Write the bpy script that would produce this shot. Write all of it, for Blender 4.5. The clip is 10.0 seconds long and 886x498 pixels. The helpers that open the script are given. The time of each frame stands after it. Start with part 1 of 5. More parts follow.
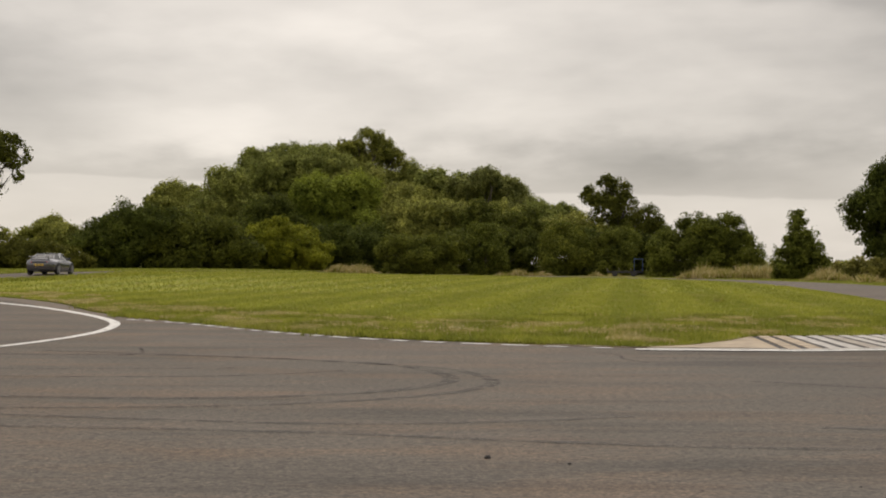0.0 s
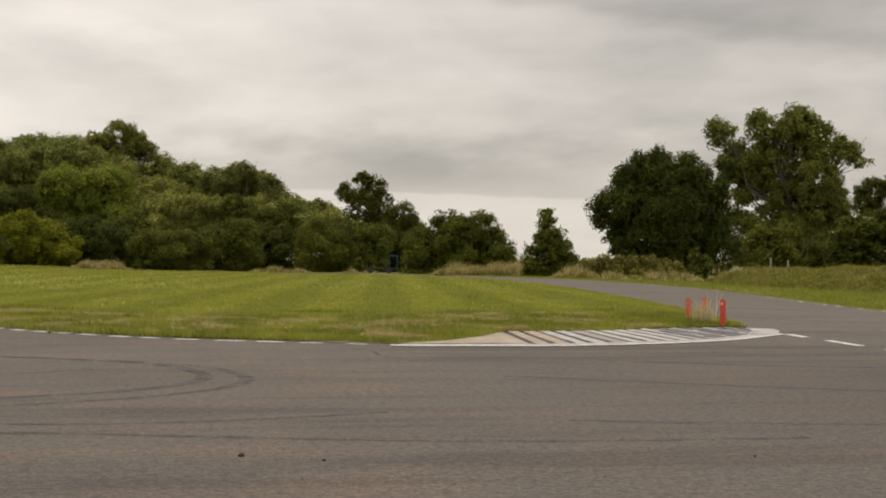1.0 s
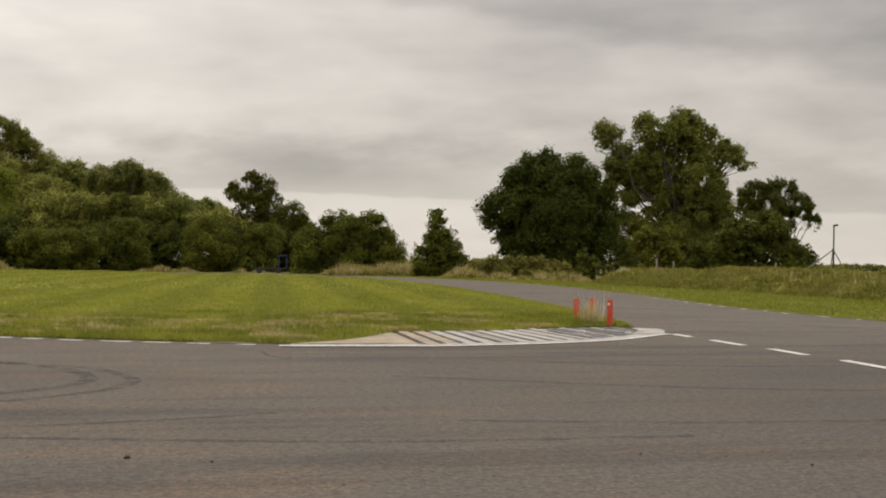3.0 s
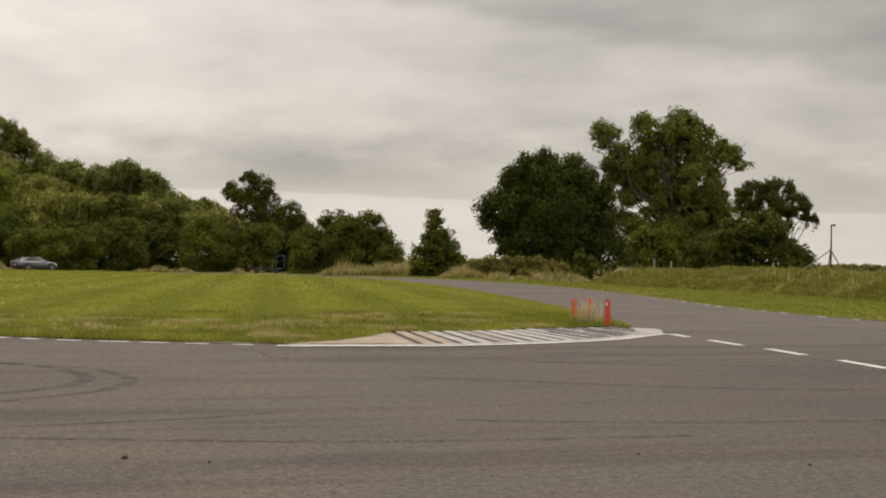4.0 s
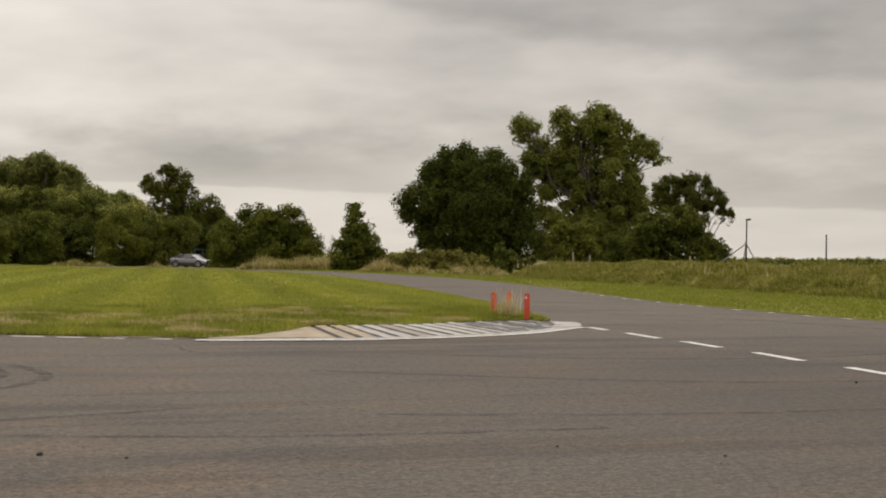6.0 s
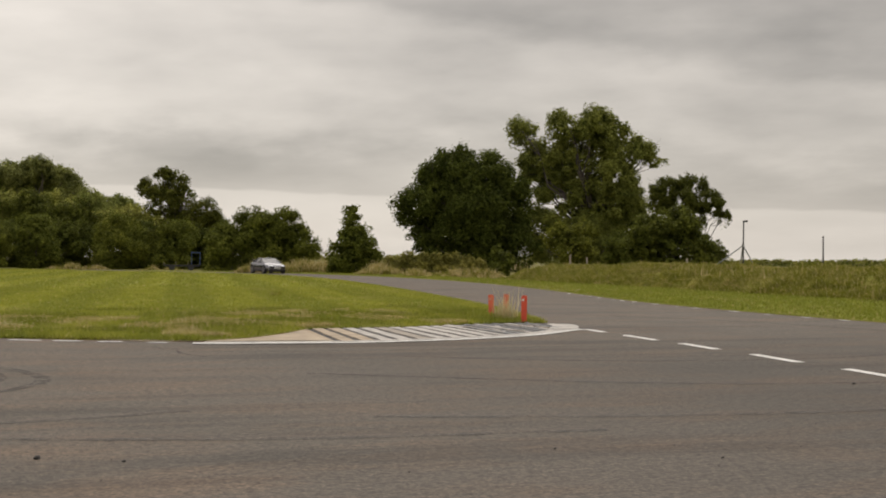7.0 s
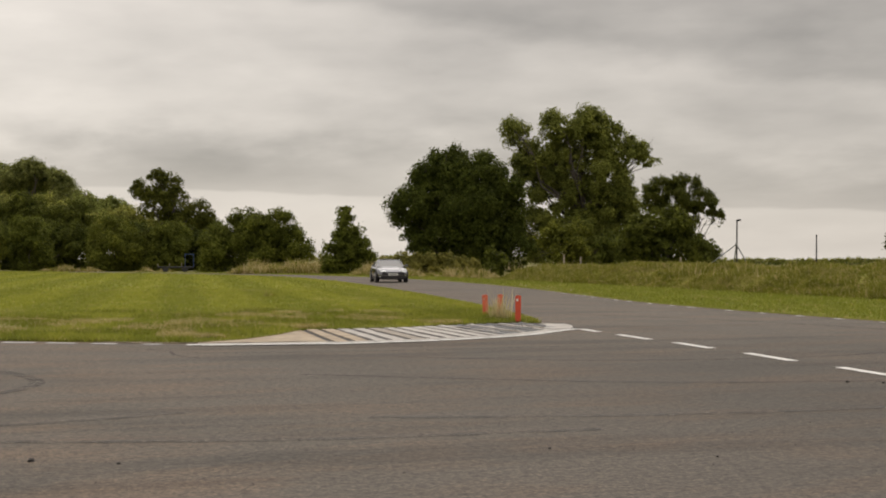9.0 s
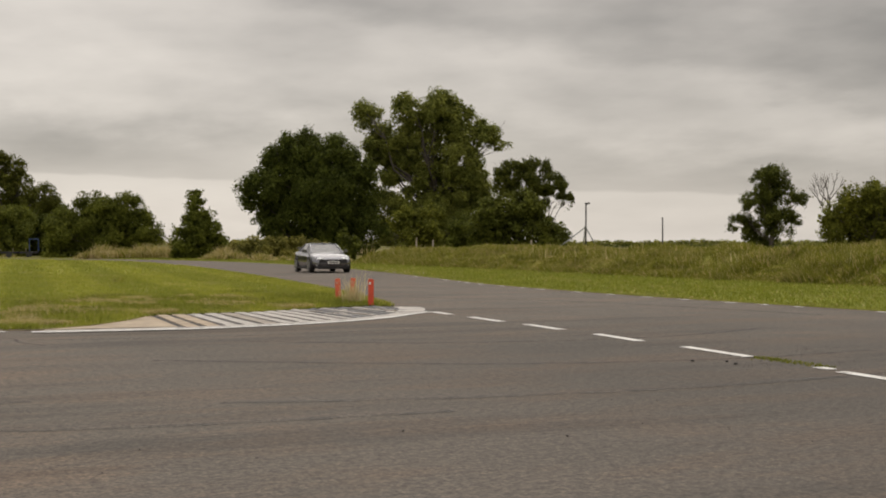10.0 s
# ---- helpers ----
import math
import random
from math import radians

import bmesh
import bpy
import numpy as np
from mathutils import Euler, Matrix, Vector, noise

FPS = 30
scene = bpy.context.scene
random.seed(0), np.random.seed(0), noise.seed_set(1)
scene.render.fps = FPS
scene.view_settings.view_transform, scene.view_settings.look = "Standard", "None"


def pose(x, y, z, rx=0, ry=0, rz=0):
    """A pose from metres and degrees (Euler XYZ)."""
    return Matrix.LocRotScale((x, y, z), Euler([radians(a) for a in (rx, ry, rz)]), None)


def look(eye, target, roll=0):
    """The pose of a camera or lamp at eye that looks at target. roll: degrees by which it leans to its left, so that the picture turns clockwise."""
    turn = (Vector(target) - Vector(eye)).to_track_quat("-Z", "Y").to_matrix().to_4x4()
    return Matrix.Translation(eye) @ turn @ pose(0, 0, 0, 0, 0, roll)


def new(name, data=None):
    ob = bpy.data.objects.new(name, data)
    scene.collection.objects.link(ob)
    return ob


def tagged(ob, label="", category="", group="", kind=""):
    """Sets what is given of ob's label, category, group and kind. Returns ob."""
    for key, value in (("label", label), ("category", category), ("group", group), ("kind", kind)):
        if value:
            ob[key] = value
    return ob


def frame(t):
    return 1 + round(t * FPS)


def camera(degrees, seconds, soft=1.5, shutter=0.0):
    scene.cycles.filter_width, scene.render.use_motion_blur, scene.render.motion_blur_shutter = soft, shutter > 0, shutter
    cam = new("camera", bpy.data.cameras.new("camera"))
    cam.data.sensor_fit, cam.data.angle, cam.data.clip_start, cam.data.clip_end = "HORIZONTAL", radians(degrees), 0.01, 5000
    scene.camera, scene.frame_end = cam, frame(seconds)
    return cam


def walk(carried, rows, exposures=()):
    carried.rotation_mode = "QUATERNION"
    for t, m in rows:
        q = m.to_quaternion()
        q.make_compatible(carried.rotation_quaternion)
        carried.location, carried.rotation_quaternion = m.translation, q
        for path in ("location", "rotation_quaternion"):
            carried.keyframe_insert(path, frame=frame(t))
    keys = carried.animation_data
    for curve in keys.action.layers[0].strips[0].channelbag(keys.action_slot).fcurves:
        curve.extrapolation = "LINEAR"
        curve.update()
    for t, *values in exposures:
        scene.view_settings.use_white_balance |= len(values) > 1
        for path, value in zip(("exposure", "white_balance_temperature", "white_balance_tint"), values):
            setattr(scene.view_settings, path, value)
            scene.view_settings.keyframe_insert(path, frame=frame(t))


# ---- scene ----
import itertools

cam = camera(34.78, 10.0, soft=1.95)
EYE = 1.3
# seconds, pitch above level, roll, yaw
PATH = [
    (0.0, 0.567, -0.142, 0.001),
    (0.1, 0.544, -0.172, -0.886),
    (0.2, 0.529, -0.191, -2.657),
    (0.3, 0.512, -0.210, -4.406),
    (0.4, 0.495, -0.228, -6.154),
    (0.5, 0.476, -0.249, -7.630),
    (0.6, 0.477, -0.267, -8.511),
    (0.7, 0.475, -0.293, -8.792),
    (0.8, 0.471, -0.320, -8.922),
    (0.9, 0.469, -0.345, -9.292),
    (1.0, 0.468, -0.367, -9.874),
    (1.5, 0.514, -0.494, -11.746),
    (2.0, 0.532, -0.506, -12.853),
    (2.5, 0.485, -0.591, -13.257),
    (3.0, 0.509, -0.513, -14.328),
    (4.5, 0.512, -0.500, -14.510),
    (5.0, 0.410, -0.413, -15.367),
    (5.5, 0.227, -0.544, -15.905),
    (5.7, 0.251, -0.528, -16.483),
    (5.9, 0.276, -0.509, -17.273),
    (6.0, 0.289, -0.499, -17.660),
    (6.2, 0.307, -0.471, -17.703),
    (7.5, 0.425, -0.289, -17.819),
    (8.0, 0.424, -0.233, -17.793),
    (8.5, 0.458, 0.030, -17.816),
    (9.0, 0.406, -0.076, -18.028),
    (9.1, 0.368, -0.080, -19.041),
    (9.2, 0.333, -0.077, -20.521),
    (9.3, 0.298, -0.067, -22.484),
    (9.4, 0.259, -0.070, -23.491),
    (9.5, 0.218, -0.084, -23.794),
    (9.8, 0.018, 0.074, -23.901),
    (10.0, -0.268, 0.180, -23.993),
]
walk(cam, [(t, pose(0, 0, EYE, 90 + p, r, y)) for t, p, r, y in PATH])

# ---- world and light ----
SUN_EL, SUN_AZ = radians(48), radians(-35)


def build_world():
    w = bpy.data.worlds.new("overcast_sky")
    scene.world = w
    w.use_nodes = True
    nt = w.node_tree
    nt.nodes.clear()
    n = lambda k, **kw: node(nt, k, **kw)
    out, bg = n("ShaderNodeOutputWorld"), n("ShaderNodeBackground")
    sky = n("ShaderNodeTexSky", sky_type="NISHITA", sun_disc=False, sun_elevation=SUN_EL, sun_rotation=SUN_AZ)
    sky_dim = mixc(nt, "MULTIPLY", 1.0, sky.outputs[0], (0.1, 0.1, 0.1, 1))
    tc = n("ShaderNodeTexCoord")
    sep = n("ShaderNodeSeparateXYZ")
    nt.links.new(tc.outputs["Generated"], sep.inputs[0])
    up = math_node(nt, "MAXIMUM", sep.outputs[2], 0.0)
    # bearing and height of the direction, in degrees, bent by noise so that cloud edges are ragged
    az = math_node(nt, "MULTIPLY", math_node(nt, "ARCTAN2", sep.outputs[0], sep.outputs[1]), 57.3)
    el = math_node(nt, "MULTIPLY", math_node(nt, "ARCSINE", sep.outputs[2]), 57.3)
    # clouds lie on a flat layer far above, so they flatten towards the horizon
    inv = math_node(nt, "ADD", up, 0.2)
    comb = n("ShaderNodeCombineXYZ")
    nt.links.new(math_node(nt, "DIVIDE", sep.outputs[0], inv), comb.inputs[0])
    nt.links.new(math_node(nt, "DIVIDE", sep.outputs[1], inv), comb.inputs[1])
    big = noise_tex(nt, comb.outputs[0], 1.5, 5, 0.5, (1.0, 1.0, 1.0), 12)
    fine = noise_tex(nt, comb.outputs[0], 4.5, 6, 0.52, (1.0, 0.8, 1.0), 20)
    warp = math_node(nt, "MULTIPLY", math_node(nt, "SUBTRACT", fine, 0.5), 3.2)
    elw = math_node(nt, "ADD", el, warp)

    def edge(level, slope, soft, elw=elw):
        """1 above the line of height level + slope * bearing, 0 below."""
        line = math_node(nt, "ADD", level, math_node(nt, "MULTIPLY", az, slope))
        d = math_node(nt, "DIVIDE", math_node(nt, "SUBTRACT", elw, line), soft)
        nd = node(nt, "ShaderNodeMapRange", interpolation_type="SMOOTHSTEP")
        put_in(nt, nd.inputs[0], d)
        nd.inputs[1].default_value, nd.inputs[2].default_value = -0.5, 0.5
        return nd.outputs[0]

    def patch(a0, e0, wa, we):
        """A soft cloud about a bearing and height."""
        da = math_node(nt, "DIVIDE", math_node(nt, "SUBTRACT", az, a0), wa)
        de = math_node(nt, "DIVIDE", math_node(nt, "SUBTRACT", elw, e0), we)
        r2 = math_node(nt, "ADD", math_node(nt, "MULTIPLY", da, da), math_node(nt, "MULTIPLY", de, de))
        return math_node(nt, "POWER", 2.718, math_node(nt, "MULTIPLY", r2, -1.0))
    tone = math_node(nt, "ADD", 0.40, math_node(nt, "MULTIPLY", big, 0.22))
    tone = math_node(nt, "ADD", tone, math_node(nt, "MULTIPLY", math_node(nt, "SUBTRACT", fine, 0.5), 0.13))
    # pale strip under the cloud base, and the underside of the layer above it
    tone = math_node(nt, "ADD", tone, math_node(nt, "MULTIPLY", math_node(nt, "SUBTRACT", 1.0, edge(2.97, -0.03, 0.16, math_node(nt, "ADD", el, math_node(nt, "MULTIPLY", warp, 0.14)))), 0.09))
    tone = math_node(nt, "SUBTRACT", tone, math_node(nt, "MULTIPLY", patch(12.0, 3.9, 15.0, 1.3), 0.095))
    puff = n("ShaderNodeCombineXYZ")
    nt.links.new(math_node(nt, "MULTIPLY", az, 0.13), puff.inputs[0])
    nt.links.new(math_node(nt, "MULTIPLY", el, 0.42), puff.inputs[1])
    billow = math_node(nt, "MULTIPLY", math_node(nt, "SUBTRACT", noise_tex(nt, puff.outputs[0], 1.0, 5, 0.48), 0.5), edge(3.2, -0.03, 1.6, el))
    tone = math_node(nt, "ADD", tone, math_node(nt, "MULTIPLY", billow, 0.34))
    # bright billows, and a darker bank of cloud that comes in higher up on the other side
    for a0, e0, wa, we, amount in ((-9.0, 5.2, 7.0, 1.3, 0.20), (-3.0, 9.8, 11.0, 2.6, 0.17), (3.5, 6.0, 5.0, 1.6, 0.09), (-24.0, 8.0, 10.0, 2.0, -0.06), (38.0, 6.0, 13.0, 7.0, -0.055), (36.0, 4.4, 8.0, 1.0, 0.05), (-4.0, 7.5, 8.0, 2.5, 0.05), (-17.0, 8.0, 5.0, 2.0, -0.05), (-18.0, 4.6, 7.0, 2.2, -0.08), (38.0, 2.5, 11.0, 2.5, -0.06)):
        tone = math_node(nt, "ADD", tone, math_node(nt, "MULTIPLY", patch(a0, e0, wa, we), amount))
    tone = math_node(nt, "SUBTRACT", tone, math_node(nt, "MULTIPLY", edge(13.0, -0.19, 1.3), 0.13))
    layer = mixc(nt, "MULTIPLY", 1.0, (1.085, 0.99, 0.885, 1), tone)
    # an overcast sky is about three times brighter overhead
    bright = math_node(nt, "ADD", 1.0, math_node(nt, "MULTIPLY", math_node(nt, "MAXIMUM", math_node(nt, "SUBTRACT", up, 0.2), 0.0), 2.3))
    scaled = n("ShaderNodeVectorMath", operation="SCALE")
    nt.links.new(layer, scaled.inputs[0])
    nt.links.new(bright, scaled.inputs["Scale"])
    final = mixc(nt, "MIX", 0.93, sky_dim, scaled.outputs[0])
    nt.links.new(final, bg.inputs[0])
    bg.inputs[1].default_value = 1.0
    nt.links.new(bg.outputs[0], out.inputs[0])


def node(nt, kind, **kw):
    nd = nt.nodes.new(kind)
    for key, value in kw.items():
        setattr(nd, key, value)
    return nd


def put_in(nt, socket, value):
    if isinstance(value, bpy.types.NodeSocket):
        nt.links.new(value, socket)
    else:
        socket.default_value = value


def math_node(nt, op, a, b=0.0):
    nd = node(nt, "ShaderNodeMath", operation=op)
    put_in(nt, nd.inputs[0], a)
    put_in(nt, nd.inputs[1], b)
    return nd.outputs[0]


def mixc(nt, blend, fac, a, b):
    nd = node(nt, "ShaderNodeMix", data_type="RGBA", blend_type=blend)
    put_in(nt, nd.inputs[0], fac)
    put_in(nt, nd.inputs[6], a)
    put_in(nt, nd.inputs[7], b)
    return nd.outputs[2]


def ramp(nt, fac, stops):
    nd = node(nt, "ShaderNodeValToRGB")
    cr = nd.color_ramp
    while len(cr.elements) < len(stops):
        cr.elements.new(0.5)
    for el, (p, c) in zip(cr.elements, stops):
        el.position, el.color = p, (*c, 1)
    put_in(nt, nd.inputs[0], fac)
    return nd.outputs[0]


def noise_tex(nt, coord, scale, detail=4.0, rough=0.55, stretch=None, turn=0.0):
    if stretch or turn:
        m = node(nt, "ShaderNodeMapping")
        m.inputs["Scale"].default_value = stretch or (1, 1, 1)
        m.inputs["Rotation"].default_value = (0, 0, radians(turn))
        nt.links.new(coord, m.inputs[0])
        coord = m.outputs[0]
    nd = node(nt, "ShaderNodeTexNoise")
    nd.inputs["Scale"].default_value, nd.inputs["Detail"].default_value, nd.inputs["Roughness"].default_value = scale, detail, rough
    nt.links.new(coord, nd.inputs[0])
    return nd.outputs[0]


build_world()
sun_data = bpy.data.lights.new("sun", "SUN")
sun_data.energy, sun_data.angle, sun_data.color = 1.0, radians(75), (1.0, 0.95, 0.88)
sun = new("sun", sun_data)
sun.matrix_basis = look((0, 0, 60), (60 * math.sin(-SUN_AZ) * -1, 60 * math.cos(SUN_AZ) * -1, 60 - 60 * math.tan(SUN_EL)))
scene.view_settings.exposure = 0.2


# ---- materials ----
def material(name):
    m = bpy.data.materials.new(name)
    m.use_nodes = True
    nt = m.node_tree
    return m, nt, nt.nodes["Principled BSDF"], node(nt, "ShaderNodeTexCoord").outputs["Object"]


def plain(name, color, rough=0.6, metal=0.0, vary=0.15, scale=6.0, coat=0.0):
    m, nt, b, co = material(name)
    f = noise_tex(nt, co, scale, 5)
    dark = tuple(c * (1 - vary) for c in color)
    lite = tuple(min(1, c * (1 + vary)) for c in color)
    nt.links.new(ramp(nt, f, [(0.3, dark), (0.7, lite)]), b.inputs["Base Color"])
    nt.links.new(math_node(nt, "MULTIPLY_ADD", f, 0.2), b.inputs["Roughness"])
    b.inputs["Roughness"].links[0].from_node.inputs[2].default_value = max(rough - 0.1, 0.02)
    b.inputs["Metallic"].default_value = metal
    b.inputs["Coat Weight"].default_value = coat
    return m


def bump(nt, b, height, strength, dist):
    bp = node(nt, "ShaderNodeBump")
    bp.inputs["Strength"].default_value, bp.inputs["Distance"].default_value = strength, dist
    nt.links.new(height, bp.inputs["Height"])
    nt.links.new(bp.outputs[0], b.inputs["Normal"])


def make_asphalt():
    m, nt, b, co = material("worn_asphalt")
    grit = noise_tex(nt, co, 38, 3, 0.7)
    patch = noise_tex(nt, co, 0.35, 5, 0.6)
    streak = noise_tex(nt, co, 0.5, 6, 0.62, (0.22, 1.9, 1), 4)
    rust = noise_tex(nt, co, 0.8, 6, 0.65, (0.5, 1.2, 1))
    base = ramp(nt, patch, [(0.3, (0.092, 0.081, 0.070)), (0.55, (0.114, 0.099, 0.085)), (0.75, (0.135, 0.114, 0.096))])
    worn = ramp(nt, streak, [(0.36, (0.72, 0.73, 0.74)), (0.46, (0.96, 0.96, 0.96)), (0.62, (1.0, 1.0, 1.0)), (0.72, (1.12, 1.08, 1.03))])
    c1 = mixc(nt, "MULTIPLY", 1.0, base, worn)
    c1 = mixc(nt, "MULTIPLY", 1.0, c1, ramp(nt, rust, [(0.46, (1, 1, 1)), (0.66, (1.2, 1.04, 0.92))]))
    # darker tone towards the side track, on the near stretch only
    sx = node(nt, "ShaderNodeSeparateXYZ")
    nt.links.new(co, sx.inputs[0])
    side_tone = math_node(nt, "ADD", sx.outputs[0], math_node(nt, "MULTIPLY", math_node(nt, "SUBTRACT", patch, 0.5), 6.0))
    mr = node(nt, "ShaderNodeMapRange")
    put_in(nt, mr.inputs[0], side_tone)
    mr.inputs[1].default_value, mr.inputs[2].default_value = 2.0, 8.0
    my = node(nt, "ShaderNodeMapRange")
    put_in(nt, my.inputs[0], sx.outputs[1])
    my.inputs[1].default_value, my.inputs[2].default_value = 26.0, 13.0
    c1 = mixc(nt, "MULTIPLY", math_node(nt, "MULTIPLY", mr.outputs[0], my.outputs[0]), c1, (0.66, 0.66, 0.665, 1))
    speck = noise_tex(nt, co, 14, 2, 0.6)
    gr = ramp(nt, grit, [(0.34, (0.52, 0.52, 0.52)), (0.5, (0.98, 0.98, 0.98)), (0.66, (1.62, 1.57, 1.48))])
    sp = ramp(nt, speck, [(0.3, (0.66, 0.66, 0.67)), (0.5, (1, 1, 1)), (0.68, (1.3, 1.27, 1.22))])
    c1 = mixc(nt, "MULTIPLY", 1.0, c1, sp)
    nt.links.new(mixc(nt, "MULTIPLY", 0.9, c1, gr), b.inputs["Base Color"])
    b.inputs["Roughness"].default_value = 0.88
    b.inputs["Specular IOR Level"].default_value = 0.3
    bump(nt, b, grit, 0.6, 0.006)
    return m


def make_grass(name, a, b_, c, scale=1.0, stripes=False):
    m, nt, b, co = material(name)
    fine = noise_tex(nt, co, 9 * scale, 6, 0.75)
    mid = noise_tex(nt, co, 0.55 * scale, 5, 0.65, (1.2, 0.45, 1.0))
    col = ramp(nt, mid, [(0.30, a), (0.52, b_), (0.72, c)])
    shade = ramp(nt, fine, [(0.28, (0.5, 0.52, 0.45)), (0.5, (1, 1, 1)), (0.72, (1.4, 1.35, 1.2))])
    col = mixc(nt, "MULTIPLY", 0.8, col, shade)
    if stripes:
        col = mow(nt, co, col)
    nt.links.new(col, b.inputs["Base Color"])
    b.inputs["Roughness"].default_value = 0.9
    b.inputs["Specular IOR Level"].default_value = 0.15
    bump(nt, b, fine, 0.8, 0.05)
    return m


def mow(nt, co, col):
    """Stripes that the mower left, about 2.4 m wide, along the infield."""
    mp = node(nt, "ShaderNodeMapping")
    mp.inputs["Rotation"].default_value = (0, 0, radians(7.5))
    nt.links.new(co, mp.inputs[0])
    wv = node(nt, "ShaderNodeTexWave", wave_type="BANDS", bands_direction="X", wave_profile="SIN")
    wv.inputs["Scale"].default_value, wv.inputs["Distortion"].default_value, wv.inputs["Detail"].default_value = 0.10, 1.6, 2.0
    wv.inputs["Detail Scale"].default_value = 0.6
    nt.links.new(mp.outputs[0], wv.inputs[0])
    tone = ramp(nt, wv.outputs[1], [(0.25, (0.90, 0.92, 0.90)), (0.75, (1.08, 1.07, 1.05))])
    return mixc(nt, "MULTIPLY", 1.0, col, tone)


def make_blades(name, a, b_, c, straw, straw_amount=0.15, stripes=False):
    m, nt, b, co = material(name)
    geo = node(nt, "ShaderNodeNewGeometry")
    col = ramp(nt, geo.outputs["Random Per Island"], [(0.0, a), (0.5, b_), (1 - straw_amount, c), (min(0.999, 1 - straw_amount + 0.02), straw)])
    mid = noise_tex(nt, co, 0.5, 4, 0.65, (1.3, 0.45, 1.0))
    dry = ramp(nt, mid, [(0.54, (0, 0, 0)), (0.72, (1, 1, 1))])
    col = mixc(nt, "MIX", math_node(nt, "MULTIPLY", dry, 0.4), col, (*straw, 1))
    col = mixc(nt, "MULTIPLY", 1.0, col, ramp(nt, noise_tex(nt, co, 2.2, 4, 0.7, (1.2, 0.4, 1.0)), [(0.3, (0.72, 0.77, 0.72)), (0.7, (1.2, 1.16, 1.1))]))
    col = mixc(nt, "MULTIPLY", 1.0, col, ramp(nt, noise_tex(nt, co, 7.0, 4, 0.7), [(0.3, (0.88, 0.89, 0.88)), (0.7, (1.1, 1.09, 1.06))]))
    if stripes:
        col = mow(nt, co, col)
    nt.links.new(col, b.inputs["Base Color"])
    b.inputs["Roughness"].default_value = 0.7
    b.inputs["Specular IOR Level"].default_value = 0.2
    tr = node(nt, "ShaderNodeBsdfTranslucent")
    nt.links.new(col, tr.inputs[0])
    mx = node(nt, "ShaderNodeMixShader")
    mx.inputs[0].default_value = 0.35
    nt.links.new(b.outputs[0], mx.inputs[1])
    nt.links.new(tr.outputs[0], mx.inputs[2])
    nt.links.new(mx.outputs[0], nt.nodes["Material Output"].inputs[0])
    return m


def make_leaves(name, a, b_, c):
    m, nt, b, co = material(name)
    geo = node(nt, "ShaderNodeNewGeometry")
    info = node(nt, "ShaderNodeObjectInfo")
    col = ramp(nt, geo.outputs["Random Per Island"], [(0.0, tuple(0.72 * q for q in a)), (0.5, b_), (1.0, tuple(1.22 * q for q in c))])
    clump = noise_tex(nt, co, 0.45, 3, 0.6)
    tone = ramp(nt, clump, [(0.3, (0.66, 0.70, 0.7)), (0.7, (1.3, 1.26, 1.15))])
    col = mixc(nt, "MULTIPLY", 1.0, col, tone)
    col = mixc(nt, "MULTIPLY", 1.0, col, ramp(nt, noise_tex(nt, co, 1.6, 3, 0.6), [(0.32, (0.80, 0.82, 0.85)), (0.68, (1.18, 1.16, 1.06))]))
    own = ramp(nt, info.outputs["Random"], [(0.0, (0.88, 0.92, 0.95)), (1.0, (1.12, 1.06, 0.95))])
    col = mixc(nt, "MULTIPLY", 1.0, col, own)
    nt.links.new(col, b.inputs["Base Color"])
    b.inputs["Roughness"].default_value = 0.75
    b.inputs["Specular IOR Level"].default_value = 0.12
    tr = node(nt, "ShaderNodeBsdfTranslucent")
    nt.links.new(col, tr.inputs[0])
    mx = node(nt, "ShaderNodeMixShader")
    mx.inputs[0].default_value = 0.4
    nt.links.new(b.outputs[0], mx.inputs[1])
    nt.links.new(tr.outputs[0], mx.inputs[2])
    nt.links.new(mx.outputs[0], nt.nodes["Material Output"].inputs[0])
    return m


def make_line_paint():
    m, nt, b, co = material("worn_white_paint")
    f = noise_tex(nt, co, 7, 6, 0.7)
    nt.links.new(ramp(nt, f, [(0.36, (0.20, 0.19, 0.18)), (0.46, (0.62, 0.61, 0.59)), (0.7, (0.80, 0.79, 0.77))]), b.inputs["Base Color"])
    b.inputs["Roughness"].default_value = 0.75
    return m


def make_rubber_mark():
    m, nt, b, co = material("tyre_mark_rubber")
    b.inputs["Base Color"].default_value = (0.03, 0.029, 0.028, 1)
    b.inputs["Roughness"].default_value = 0.7
    f = noise_tex(nt, co, 3.0, 6, 0.7)
    g = noise_tex(nt, co, 30.0, 3, 0.7)
    fac = ramp(nt, math_node(nt, "ADD", math_node(nt, "MULTIPLY", f, 0.6), math_node(nt, "MULTIPLY", g, 0.4)), [(0.42, (0, 0, 0)), (0.62, (0.6, 0.6, 0.6))])
    tp = node(nt, "ShaderNodeBsdfTransparent")
    mx = node(nt, "ShaderNodeMixShader")
    nt.links.new(fac, mx.inputs[0])
    nt.links.new(tp.outputs[0], mx.inputs[1])
    nt.links.new(b.outputs[0], mx.inputs[2])
    nt.links.new(mx.outputs[0], nt.nodes["Material Output"].inputs[0])
    return m


def make_bark():
    m, nt, b, co = material("grey_brown_bark")
    f = noise_tex(nt, co, 5, 6, 0.7, (3, 3, 0.5))
    nt.links.new(ramp(nt, f, [(0.3, (0.05, 0.042, 0.034)), (0.7, (0.15, 0.13, 0.11))]), b.inputs["Base Color"])
    b.inputs["Roughness"].default_value = 0.95
    bump(nt, b, f, 0.8, 0.03)
    return m


